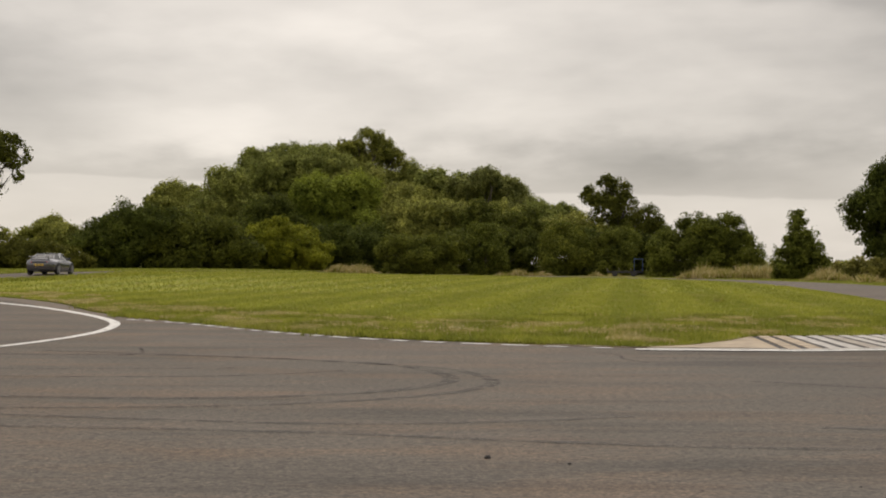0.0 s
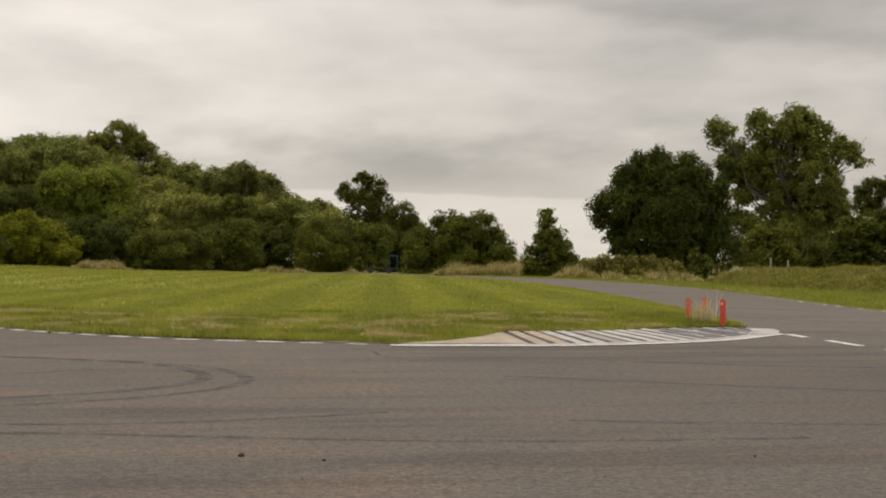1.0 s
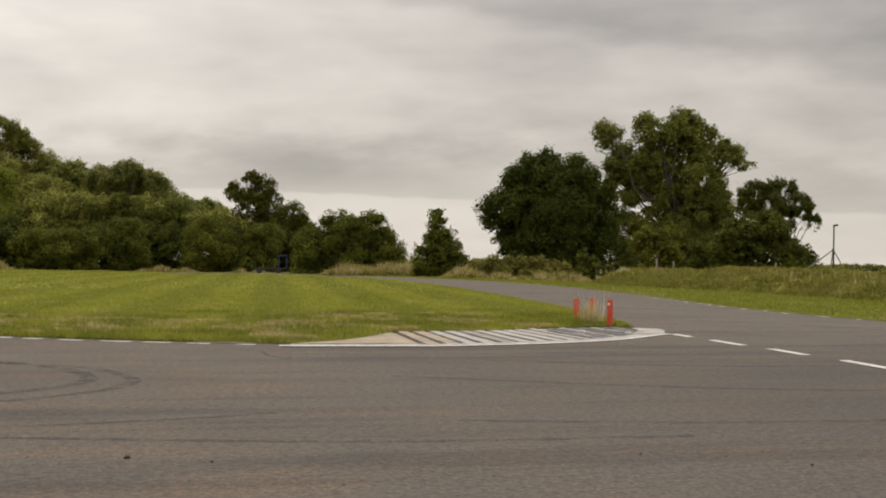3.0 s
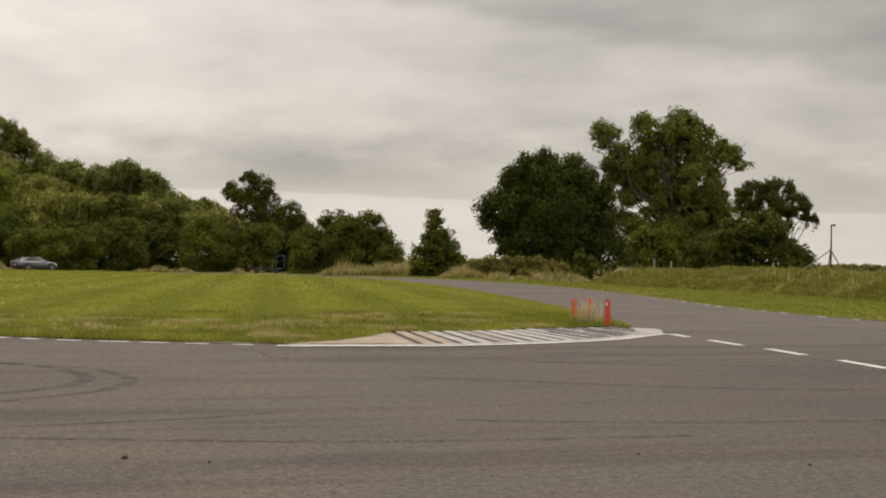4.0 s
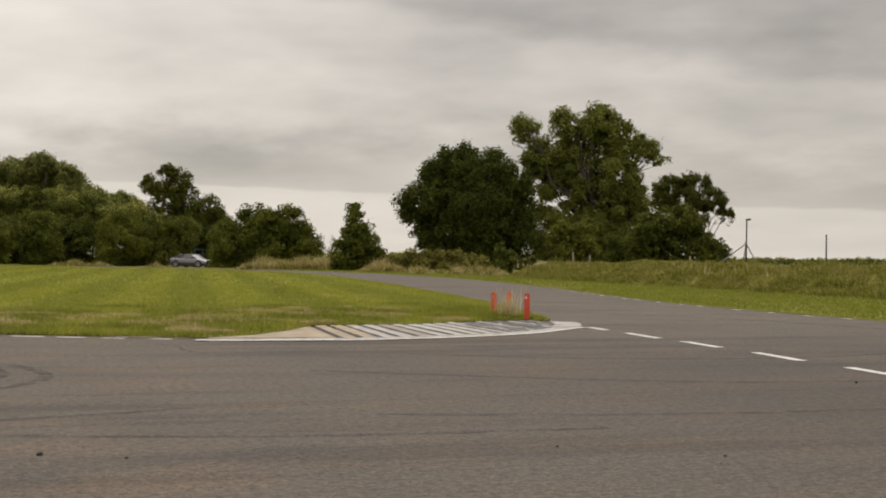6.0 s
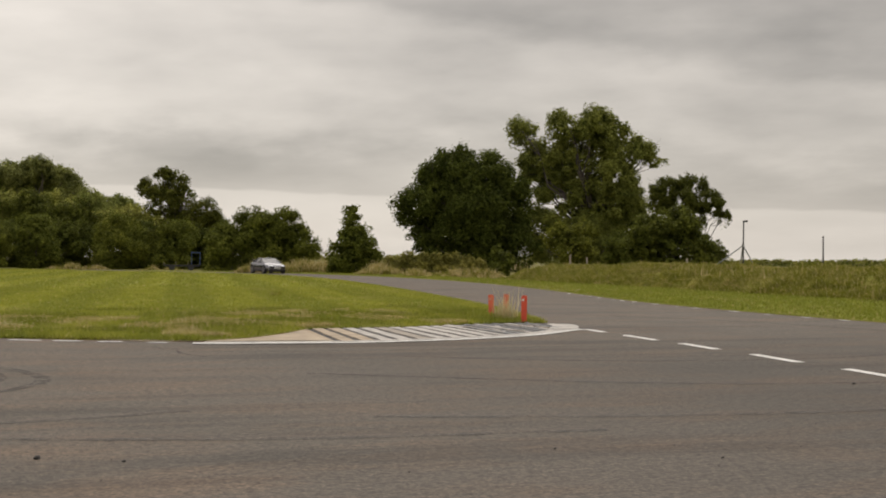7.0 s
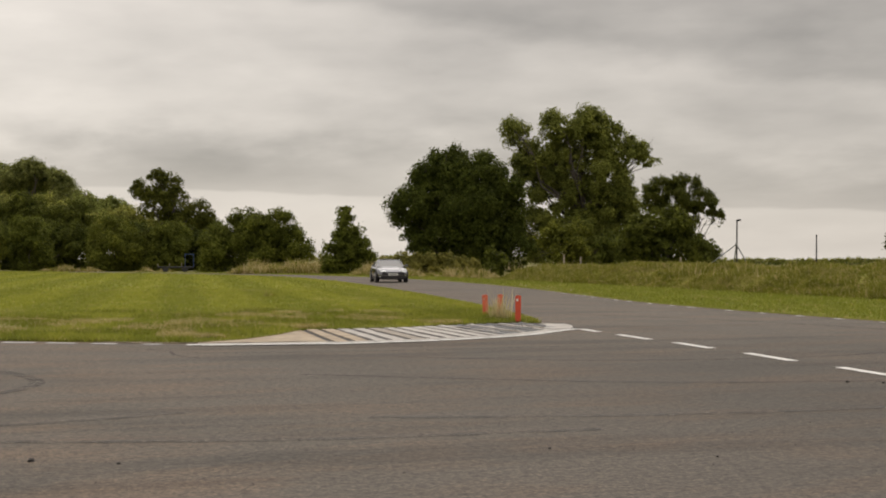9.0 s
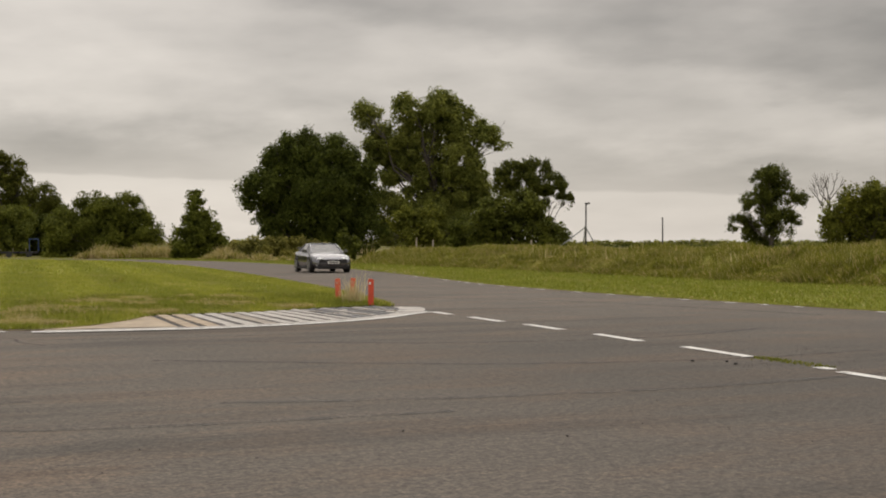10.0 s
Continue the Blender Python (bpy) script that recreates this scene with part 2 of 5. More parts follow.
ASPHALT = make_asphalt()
LAWN = make_grass("mown_grass", (0.215, 0.232, 0.034), (0.255, 0.268, 0.045), (0.32, 0.30, 0.08), 1.0, True)
ROUGH = make_grass("rough_pasture", (0.10, 0.11, 0.025), (0.15, 0.14, 0.04), (0.22, 0.18, 0.07), 0.5)
VERGE = make_grass("verge_grass", (0.175, 0.195, 0.025), (0.215, 0.23, 0.034), (0.27, 0.255, 0.058), 1.0)
BANK = make_grass("bank_grass", (0.13, 0.145, 0.02), (0.185, 0.185, 0.03), (0.26, 0.22, 0.065), 0.8)
BLADES = make_blades("lawn_blades", (0.265, 0.285, 0.042), (0.292, 0.306, 0.05), (0.32, 0.326, 0.062), (0.50, 0.42, 0.20), 0.03, True)
VERGE_BLADES = make_blades("verge_blades", (0.185, 0.215, 0.026), (0.225, 0.25, 0.034), (0.275, 0.285, 0.05), (0.46, 0.38, 0.18), 0.04)
PALE_STRAW = make_blades("pale_straw_blades", (0.50, 0.42, 0.24), (0.62, 0.53, 0.33), (0.70, 0.61, 0.41), (0.75, 0.66, 0.46), 0.3)
TUFTS = make_blades("dark_tuft_blades", (0.15, 0.175, 0.02), (0.19, 0.21, 0.028), (0.24, 0.245, 0.04), (0.40, 0.33, 0.15), 0.10)
BANK_BLADES = make_blades("long_grass_blades", (0.14, 0.16, 0.017), (0.21, 0.218, 0.028), (0.30, 0.275, 0.055), (0.47, 0.385, 0.18), 0.2)
STRAW = make_blades("dry_straw_blades", (0.30, 0.25, 0.09), (0.42, 0.345, 0.15), (0.52, 0.43, 0.21), (0.60, 0.50, 0.29), 0.3)
PAINT = make_line_paint()
RUBBER = make_rubber_mark()
BARK = make_bark()
CONCRETE = plain("stained_concrete", (0.31, 0.275, 0.235), 0.9, vary=0.3, scale=2.5)
KERB_PAINT = plain("faded_white_kerb", (0.42, 0.395, 0.37), 0.85, vary=0.3, scale=3.0)
WORN_KERB = plain("bare_grey_kerb", (0.20, 0.20, 0.205), 0.9, vary=0.3, scale=4.0)
SAND = plain("sandy_concrete", (0.38, 0.31, 0.23), 0.95, vary=0.32, scale=2.5)
GAP = plain("dark_groove_and_grit", (0.045, 0.042, 0.041), 0.95)
SOIL = plain("bare_soil", (0.135, 0.108, 0.082), 0.95, vary=0.35, scale=4)
SCUFFED = plain("scuffed_pink_plastic", (0.62, 0.30, 0.22), 0.7, vary=0.25)
RED = plain("red_orange_plastic", (0.62, 0.075, 0.03), 0.45, vary=0.12)
FADED_RED = plain("faded_orange_plastic", (0.66, 0.14, 0.07), 0.55, vary=0.2)
BLUE = plain("blue_painted_steel", (0.05, 0.085, 0.20), 0.5, vary=0.2)
STEEL = plain("galvanised_steel", (0.30, 0.31, 0.32), 0.5, 0.7)
DARK_STEEL = plain("dark_painted_steel", (0.03, 0.03, 0.032), 0.6)
WOOD = plain("weathered_wood", (0.34, 0.29, 0.23), 0.9, vary=0.3)
LEAF = {
    # distance haze is mixed into the woodland leaf colour: paler and bluer
    "wood": make_leaves("woodland_leaves", (0.185, 0.196, 0.054), (0.245, 0.260, 0.071), (0.331, 0.352, 0.093)),
    "tall": make_leaves("grey_green_leaves", (0.147, 0.158, 0.037), (0.196, 0.211, 0.050), (0.265, 0.284, 0.068)),
    "front": make_leaves("oak_leaves", (0.160, 0.189, 0.030), (0.213, 0.252, 0.040), (0.288, 0.341, 0.055)),
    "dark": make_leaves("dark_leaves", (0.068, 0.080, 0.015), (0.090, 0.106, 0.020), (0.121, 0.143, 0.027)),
    "dusky": make_leaves("dusky_leaves", (0.177, 0.182, 0.060), (0.235, 0.241, 0.079), (0.318, 0.327, 0.107)),
    "bright": make_leaves("hawthorn_leaves", (0.166, 0.178, 0.019), (0.222, 0.237, 0.024), (0.299, 0.319, 0.033)),
    "bush": make_leaves("bush_leaves", (0.096, 0.109, 0.019), (0.130, 0.145, 0.025), (0.178, 0.198, 0.036)),
    "open": make_leaves("open_oak_leaves", (0.070, 0.077, 0.016), (0.098, 0.110, 0.022), (0.132, 0.149, 0.030)),
    "bramble": make_leaves("bramble_leaves", (0.150, 0.150, 0.042), (0.205, 0.205, 0.058), (0.275, 0.262, 0.085)),
    "olive": make_leaves("olive_leaves", (0.084, 0.086, 0.015), (0.112, 0.113, 0.020), (0.150, 0.153, 0.028)),
}


# ---- building helpers ----
def s_step(v):
    v = np.clip(v, 0, 1)
    return v * v * (3 - 2 * v)


def gz(x, y):
    """Height of the ground: level, rising gently towards the far left of the track."""
    return 0.6 * s_step((np.asarray(y) - 58) / 32) * s_step((5 - np.asarray(x)) / 30)


def mesh_of(name, verts, faces, mat, smooth=False):
    me = bpy.data.meshes.new(name)
    me.from_pydata([tuple(v) for v in verts], [], faces)
    me.materials.append(mat)
    if smooth:
        me.shade_smooth()
    return me


def part(name, bm, mat, parent=None, label="", smooth=False):
    me = bpy.data.meshes.new(name)
    bm.to_mesh(me)
    bm.free()
    me.materials.append(mat)
    if smooth:
        me.shade_smooth()
    ob = new(name, me)
    if parent:
        ob.parent = parent
    return tagged(ob, label)


def tri_mesh(name, verts, mat):
    """Many loose triangles: verts is (n, 3, 3)."""
    v = np.asarray(verts, dtype=np.float32).reshape(-1, 3)
    k = len(v) // 3
    me = bpy.data.meshes.new(name)
    me.vertices.add(len(v))
    me.vertices.foreach_set("co", v.ravel())
    me.loops.add(len(v))
    me.loops.foreach_set("vertex_index", np.arange(len(v), dtype=np.int32))
    me.polygons.add(k)
    me.polygons.foreach_set("loop_start", np.arange(0, 3 * k, 3, dtype=np.int32))
    me.update(calc_edges=True)
    me.materials.append(mat)
    return me


def smooth_line(points, step=0.7, closed=False):
    """Catmull-Rom curve through the control points."""
    p = [np.array(q, float) for q in points]
    n = len(p)
    out = []
    for i in range(n if closed else n - 1):
        if closed:
            a, b, c, d = p[i - 1], p[i], p[(i + 1) % n], p[(i + 2) % n]
        else:
            a, b, c, d = p[max(i - 1, 0)], p[i], p[i + 1], p[min(i + 2, n - 1)]
        k = max(1, int(np.linalg.norm(c - b) / step))
        for j in range(k):
            u = j / k
            out.append(0.5 * (2 * b + (c - a) * u + (2 * a - 5 * b + 4 * c - d) * u * u + (3 * b - a - 3 * c + d) * u ** 3))
    if not closed:
        out.append(p[-1])
    return np.array(out)


def inside(px, py, outline):
    res = np.zeros(len(px), bool)
    n = len(outline)
    for i in range(n):
        (x0, y0), (x1, y1) = outline[i], outline[(i + 1) % n]
        hit = ((y0 > py) != (y1 > py)) & (px < (x1 - x0) * (py - y0) / (y1 - y0 + 1e-12) + x0)
        res ^= hit
    return res


def sheet(name, outline, z, mat, grid=3.0, skirt=0.0):
    """A ground surface inside an outline, following the land, with a turned-down rim."""
    from mathutils.geometry import delaunay_2d_cdt
    lo, hi = outline.min(0), outline.max(0)
    gx, gy = np.meshgrid(np.arange(lo[0] + grid / 2, hi[0], grid), np.arange(lo[1] + grid / 2, hi[1], grid))
    gx, gy = gx.ravel(), gy.ravel()
    keep = inside(gx, gy, outline)
    pts = [Vector(q) for q in outline] + [Vector(q) for q in zip(gx[keep], gy[keep])]
    n = len(outline)
    vs, _, fs, *_ = delaunay_2d_cdt(pts, [], [list(range(n))], 1, 1e-4)
    verts = [(v.x, v.y, float(gz(v.x, v.y)) + z) for v in vs]
    faces = [tuple(q) for q in fs]
    if skirt:
        m = len(verts)
        verts += [(q[0], q[1], float(gz(q[0], q[1])) + z - skirt) for q in outline]
        faces += [(i, (i + 1) % n, m + (i + 1) % n, m + i) for i in range(n)]
    return new(name, mesh_of(name, verts, faces, mat, True))


def ribbon(name, line, width, z, mat, parent=None):
    """A flat strip along a line."""
    line = np.asarray(line, float)
    d = np.gradient(line, axis=0)
    d /= np.linalg.norm(d, axis=1)[:, None] + 1e-9
    nrm = np.stack([-d[:, 1], d[:, 0]], 1)
    w = np.broadcast_to(np.asarray(width, float), (len(line),))[:, None] / 2
    a, b = line + nrm * w, line - nrm * w
    k = len(line)
    verts = [(q[0], q[1], float(gz(q[0], q[1])) + z) for q in a] + [(q[0], q[1], float(gz(q[0], q[1])) + z) for q in b]
    ob = new(name, mesh_of(name, verts, [(i, k + i, k + i + 1, i + 1) for i in range(k - 1)], mat))
    if parent:
        ob.parent = parent
    return ob


def box_bm(bm, size, centre, rot=None, bevel=0.0):
    r = bmesh.ops.create_cube(bm, size=1.0)
    m = Matrix.Translation(centre) @ (rot or Matrix()) @ Matrix.Diagonal((*size, 1))
    bmesh.ops.transform(bm, matrix=m, verts=r["verts"])
    if bevel:
        es = list({e for v in r["verts"] for e in v.link_edges})
        bmesh.ops.bevel(bm, geom=es, offset=bevel, segments=2, affect="EDGES")


def tube(points, radii, sides=7):
    """Vertices and faces of a tapered limb through points."""
    verts, faces = [], []
    pts = [Vector(p) for p in points]
    for i, p in enumerate(pts):
        d = (pts[min(i + 1, len(pts) - 1)] - pts[max(i - 1, 0)]).normalized()
        s = d.cross(Vector((0.3, 0.9, 0.1))).normalized()
        t = d.cross(s)
        for k in range(sides):
            a = 2 * math.pi * k / sides
            verts.append(p + radii[i] * (math.cos(a) * s + math.sin(a) * t))
    for i in range(len(pts) - 1):
        for k in range(sides):
            a, b = i * sides + k, i * sides + (k + 1) % sides
            faces.append((a, b, b + sides, a + sides))
    faces.append(tuple(range((len(pts) - 1) * sides, len(pts) * sides)))
    return verts, faces


def tubes_mesh(name, limbs, mat):
    verts, faces = [], []
    for pts, rad, sides in limbs:
        v, f = tube(pts, rad, sides)
        o = len(verts)
        verts += v
        faces += [tuple(i + o for i in q) for q in f]
    return mesh_of(name, verts, faces, mat, True)


def grass_tris(rng, x, y, z, height, width, lean=0.45):
    n = len(x)
    a = rng.uniform(0, 2 * np.pi, n)
    h = height * rng.uniform(0.55, 1.25, n)
    dx, dy = np.cos(a) * width / 2, np.sin(a) * width / 2
    la, ll = rng.uniform(0, 2 * np.pi, n), rng.uniform(0, lean, n) * h
    v = np.empty((n, 3, 3))
    v[:, 0] = np.stack([x - dx, y - dy, z - 0.01], 1)
    v[:, 1] = np.stack([x + dx, y + dy, z - 0.01], 1)
    v[:, 2] = np.stack([x + np.cos(la) * ll, y + np.sin(la) * ll, z + h], 1)
    return v


# ---- the ground and the track ----
def build_ground():
    rings = [0.1, 8, 20, 35, 50, 60, 70, 80, 90, 105, 120, 140, 160, 200, 260, 340, 450, 700, 1200, 2500, 4500]
    seg = 96
    verts, faces = [], []
    for r in rings:
        for k in range(seg):
            a = 2 * math.pi * k / seg
            x, y = r * math.sin(a), r * math.cos(a)
            verts.append((x, y, float(gz(x, y)) - 0.06))
    for i in range(len(rings) - 1):
        for k in range(seg):
            a, b = i * seg + k, i * seg + (k + 1) % seg
            faces.append((a, b, b + seg, a + seg))
    g = new("ground", mesh_of("ground", verts, faces, ROUGH, True))
    tagged(g, "rough green and straw coloured pasture around the track", "ground", kind="structure")


NEAR_EDGE = [(-7.6, 33.6), (-5.6, 30.9), (-2.8, 26.5), (-0.5, 23.95), (1.9, 22.45), (3.1, 21.75)]
KERB_LOW = [(3.1, 20.98), (4.2, 20.9), (5.2, 20.85), (6.0, 21.0), (7.0, 21.28), (8.15, 21.85), (9.0, 22.5), (10.0, 23.6), (10.45, 24.0)]
KERB_TOP = [(3.9, 22.35), (4.75, 23.6), (5.6, 25.2), (6.6, 25.3), (7.6, 25.5), (8.5, 26.1), (9.5, 26.6), (10.6, 27.0)]
INNER_EDGE = [(10.75, 26.6), (11.8, 31.5), (12.9, 37.0), (14.4, 46.0), (16.4, 59.3), (18.6, 76.7), (20.0, 92.0), (19.0, 108), (13.5, 123), (6, 132)]
OUTER_EDGE = [(18.1, -40), (18.0, 10), (18.0, 20.6), (18.0, 25.2), (18.1, 29.5), (18.4, 33.8), (19.1, 39.6), (20.4, 46.0), (22.0, 53.5), (23.4, 61.0), (25.0, 71.3), (26.2, 84.0), (26.2, 98.0), (24.2, 112.0), (19.5, 125.0), (12, 137)]


def build_track():
    outer = smooth_line(OUTER_EDGE, 1.5)
    road = np.concatenate([outer, [(6, 145)], [(4, 132), (9, 118), (8, 90), (2, 60), (-8, 54), (-20, 57.5), (-31, 57.5), (-60, 52), (-120, 50), (-120, -40)]])
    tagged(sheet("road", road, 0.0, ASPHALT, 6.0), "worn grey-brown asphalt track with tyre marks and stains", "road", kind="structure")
    back = smooth_line([(-75, 57), (-52, 63), (-35, 70.5), (-25.6, 79), (-23.4, 89), (-22.8, 104), (-17.5, 121), (-9, 133), (1, 141), (8, 139.5), (14, 134)], 2)
    tagged(ribbon("road", back, 5.6, 0.006, ASPHALT), "far stretch of worn asphalt track", "road", kind="structure")
    left = [(-9.4, 37.6), (-12.9, 46.2), (-18.5, 54.5), (-29, 60), (-40, 63.5), (-31.5, 67.6), (-22.2, 75.6), (-19.8, 87), (-18.8, 103), (-14, 118), (-6, 130), (2, 136.5)]
    infield = np.concatenate([smooth_line(NEAR_EDGE, 0.6), smooth_line(KERB_TOP, 0.6), smooth_line(INNER_EDGE, 1.0), smooth_line(left[::-1], 1.0)])
    ob = sheet("infield_lawn", infield, 0.03, LAWN, 2.0, 0.05)
    tagged(ob, "mown green infield grass with faint mower stripes", "lawn", kind="structure")
    verge = np.concatenate([outer, [(28, 128), (31, 112), (30.5, 95), (30.0, 76.6), (29.3, 64.9), (28.6, 56), (27.7, 47), (27.1, 38.5), (27, 20), (27, -40)]])
    ob = sheet("verge", verge, 0.03, VERGE, 2.0, 0.05)
    tagged(ob, "mown grass verge between the track and the bank", "verge", kind="structure")
    far_verge = np.array([(-75, 61), (-55, 66.2), (-38, 73.8), (-29.2, 81.3), (-27.1, 90), (-26.5, 104), (-21.3, 123), (-12, 137), (-14, 147), (-30, 146), (-45, 139), (-75, 122)])
    ob = sheet("verge", far_verge, 0.03, LAWN, 3.0, 0.05)
    tagged(ob, "mown grass beyond the far stretch of track", "verge", kind="structure")
    return infield, verge, far_verge


def build_bank():
    """A long low bank, about one metre high, covered in long grass."""
    rng = np.random.default_rng(5)
    foot = smooth_line([(26.9, -40), (26.9, 20), (27.1, 38.5), (27.7, 47), (28.6, 56), (29.3, 64.9), (29.8, 76), (30.2, 83)], 1.0)
    d = np.gradient(foot, axis=0)
    d /= np.linalg.norm(d, axis=1)[:, None]
    nrm = np.stack([d[:, 1], -d[:, 0]], 1)
    prof = [(-0.2, -0.05), (0.3, 0.12), (1.0, 0.45), (1.9, 0.72), (2.8, 0.86), (4.0, 0.88), (5.5, 0.75), (8.0, 0.25), (10.5, -0.08)]
    verts, faces = [], []
    n, k = len(foot), len(prof)
    for i in range(n):
        end = 1 - float(s_step((i - (n - 4)) / 3.0)) * 0.9
        for (o, h) in prof:
            p = foot[i] + nrm[i] * o
            wob = 0.30 * noise.noise(Vector((p[0] * 0.3, p[1] * 0.3, 0.5))) + 0.20 * noise.noise(Vector((p[0] * 0.9, p[1] * 0.9, 2.5)))
            verts.append((p[0], p[1], h * end + (wob * min(1, max(0, h) * 3))))
    for i in range(n - 1):
        for j in range(k - 1):
            a = i * k + j
            faces.append((a, a + 1, a + k + 1, a + k))
    ob = new("bank", mesh_of("bank", verts, faces, BANK, True))
    tagged(ob, "low earth bank overgrown with long grass", "bank", kind="structure")
    # long grass growing on it
    v = np.array(verts).reshape(n, k, 3)
    m = 150000
    i = rng.uniform(0, 1, m) ** 0.8 * (n - 2)
    i = np.where(v[i.astype(int), 0, 1] < 25, rng.uniform(60, n - 2, m), i)
    j = rng.uniform(0.2, 5.8, m)
    i0, j0 = i.astype(int), j.astype(int)
    fi, fj = (i - i0)[:, None], (j - j0)[:, None]
    p = (v[i0, j0] * (1 - fi) * (1 - fj) + v[i0 + 1, j0] * fi * (1 - fj) + v[i0, j0 + 1] * (1 - fi) * fj + v[i0 + 1, j0 + 1] * fi * fj)
    tall = 0.27 * np.clip(0.6 + 1.1 * np.array([noise.noise(Vector((q[0] * 0.5, q[1] * 0.5, 7))) + 0.6 * noise.noise(Vector((q[0] * 1.6, q[1] * 1.6, 3))) for q in p]), 0.2, 1.5)
    ob = new("long_grass", tri_mesh("long_grass", grass_tris(rng, p[:, 0], p[:, 1], p[:, 2], tall, 0.05, 1.2), BANK_BLADES))
    tagged(ob, "long green and straw coloured grass on the bank", "grass", kind="stuff")


def build_lawn_blades(infield, verge, far_verge):
    rng = np.random.default_rng(11)

    def scatter(outline, lo, hi, count):
        x = rng.uniform(lo[0], hi[0], count)
        y = rng.uniform(lo[1], hi[1], count)
        ok = inside(x, y, outline)
        return x[ok], y[ok]
    sets = []
    for lo, hi, count, h, w in [((-14, 21), (14, 34), 210000, 0.055, 0.022), ((-20, 34), (17, 60), 150000, 0.065, 0.04), ((-24, 60), (21, 138), 90000, 0.075, 0.09)]:
        x, y = scatter(infield, lo, hi, count)
        sets.append(grass_tris(rng, x, y, gz(x, y) + 0.03, h, w, 2.2))
    # untrimmed fringe along the edge of the asphalt
    edge = np.concatenate([smooth_line(NEAR_EDGE, 0.3), smooth_line([(3.9, 22.4), (5.6, 25.6), (6.6, 25.8), (8.2, 26.4), (9.6, 27.0), (10.6, 27.0)], 0.3), smooth_line(INNER_EDGE[:6], 0.4)])
    pick = edge[rng.integers(0, len(edge), 26000)]
    off = np.abs(rng.normal(0, 0.45, (26000, 2)))
    x, y = pick[:, 0] - off[:, 0] * 0.4, pick[:, 1] + off[:, 1] + 0.03
    sets.append(grass_tris(rng, x, y, gz(x, y) + 0.02, 0.10, 0.025, 1.4))
    far = smooth_line([(-31.5, 67.6), (-22.2, 75.6), (-19.8, 87), (-18.8, 103), (-14, 118), (-6, 130), (2, 136.5), (6, 132)], 0.3)
    pick = far[rng.integers(0, len(far), 26000)] + rng.normal(0, 0.5, (26000, 2)) + (0.6, -0.6)
    sets.append(grass_tris(rng, pick[:, 0], pick[:, 1], gz(pick[:, 0], pick[:, 1]) + 0.02, np.where(pick[:, 1] < 96, 0.19, 0.12), 0.09, 1.2))
    ob = new("lawn_grass", tri_mesh("lawn_grass", np.concatenate(sets), BLADES))
    tagged(ob, "short mown grass blades with dry straw patches", "grass", kind="stuff")
    # dry cut grass lying in a strip a little way in from the edge
    n = 190000
    x = rng.uniform(-18.5, 9, n)
    base = np.interp(x, [-18.5, -12.9, -9.4, -7.6, -5.6, -2.8, -0.5, 1.9, 3.9, 5.6, 9], [54.5, 46.2, 37.6, 33.6, 30.9, 26.5, 24.0, 22.5, 22.4, 25.3, 26.4])
    y = base + rng.uniform(0.03, 1.0, n) ** 1.5 * 7.0
    ok = np.array([noise.noise(Vector((p * 0.85, q * 0.28, 9.1))) + 0.6 * noise.noise(Vector((p * 2.2, q * 0.8, 2.2))) > 0.09 + 0.06 * max(0.0, abs(p - 2.5) - 2.5) / 8 + 0.25 * noise.noise(Vector((p * 2.4, q * 2.4, 1.0))) for p, q in zip(x, y)]) & inside(x, y, infield)
    x, y = x[ok], y[ok]
    ob = new("dry_clippings", tri_mesh("dry_clippings", grass_tris(rng, x, y, gz(x, y) + 0.045, 0.06, 0.032, 2.0), STRAW))
    tagged(ob, "dry straw-coloured cuttings in the lawn near its edge", "grass", kind="stuff")
    # coarse dark and light tussocks in the untidy border of the lawn
    for name, mat, count, label in (("lawn_tussocks", TUFTS, 90, "coarse dark green tussocks in the border of the lawn"), ("pale_tussocks", BLADES, 90, "coarse light green tussocks in the border of the lawn")):
        cx = rng.uniform(-10, 10.3, count)
        cb = np.interp(cx, [-11, -7.6, -5.6, -2.8, -0.5, 1.9, 3.9, 5.6, 9, 10.6], [40.5, 33.6, 30.9, 26.5, 24.0, 22.5, 22.4, 25.3, 26.4, 27.1])
        cy = cb + 0.25 + rng.uniform(0, 1, count) ** 1.6 * 9
        k = 110
        x = np.repeat(cx, k) + rng.normal(0, 0.22, count * k)
        y = np.repeat(cy, k) + rng.normal(0, 0.14, count * k)
        ok = inside(x, y, infield)
        x, y = x[ok], y[ok]
        ob = new(name, tri_mesh(name, grass_tris(rng, x, y, gz(x, y) + 0.03, 0.11, 0.026, 1.3), mat))
        tagged(ob, label, "grass", kind="stuff")
    sets = []
    x, y = scatter(verge, (17, 15), (33, 60), 80000)
    sets.append(grass_tris(rng, x, y, gz(x, y) + 0.03, 0.07, 0.04, 2.0))
    x, y = scatter(verge, (18, 60), (33, 128), 40000)
    sets.append(grass_tris(rng, x, y, gz(x, y) + 0.03, 0.08, 0.08, 2.0))
    x, y = scatter(far_verge, (-48, 72), (-12, 147), 50000)
    sets.append(grass_tris(rng, x, y, gz(x, y) + 0.03, 0.09, 0.10, 2.0))
    ob = new("verge_grass", tri_mesh("verge_grass", np.concatenate(sets), VERGE_BLADES))
    tagged(ob, "short grass on the verge beside the track", "grass", kind="stuff")


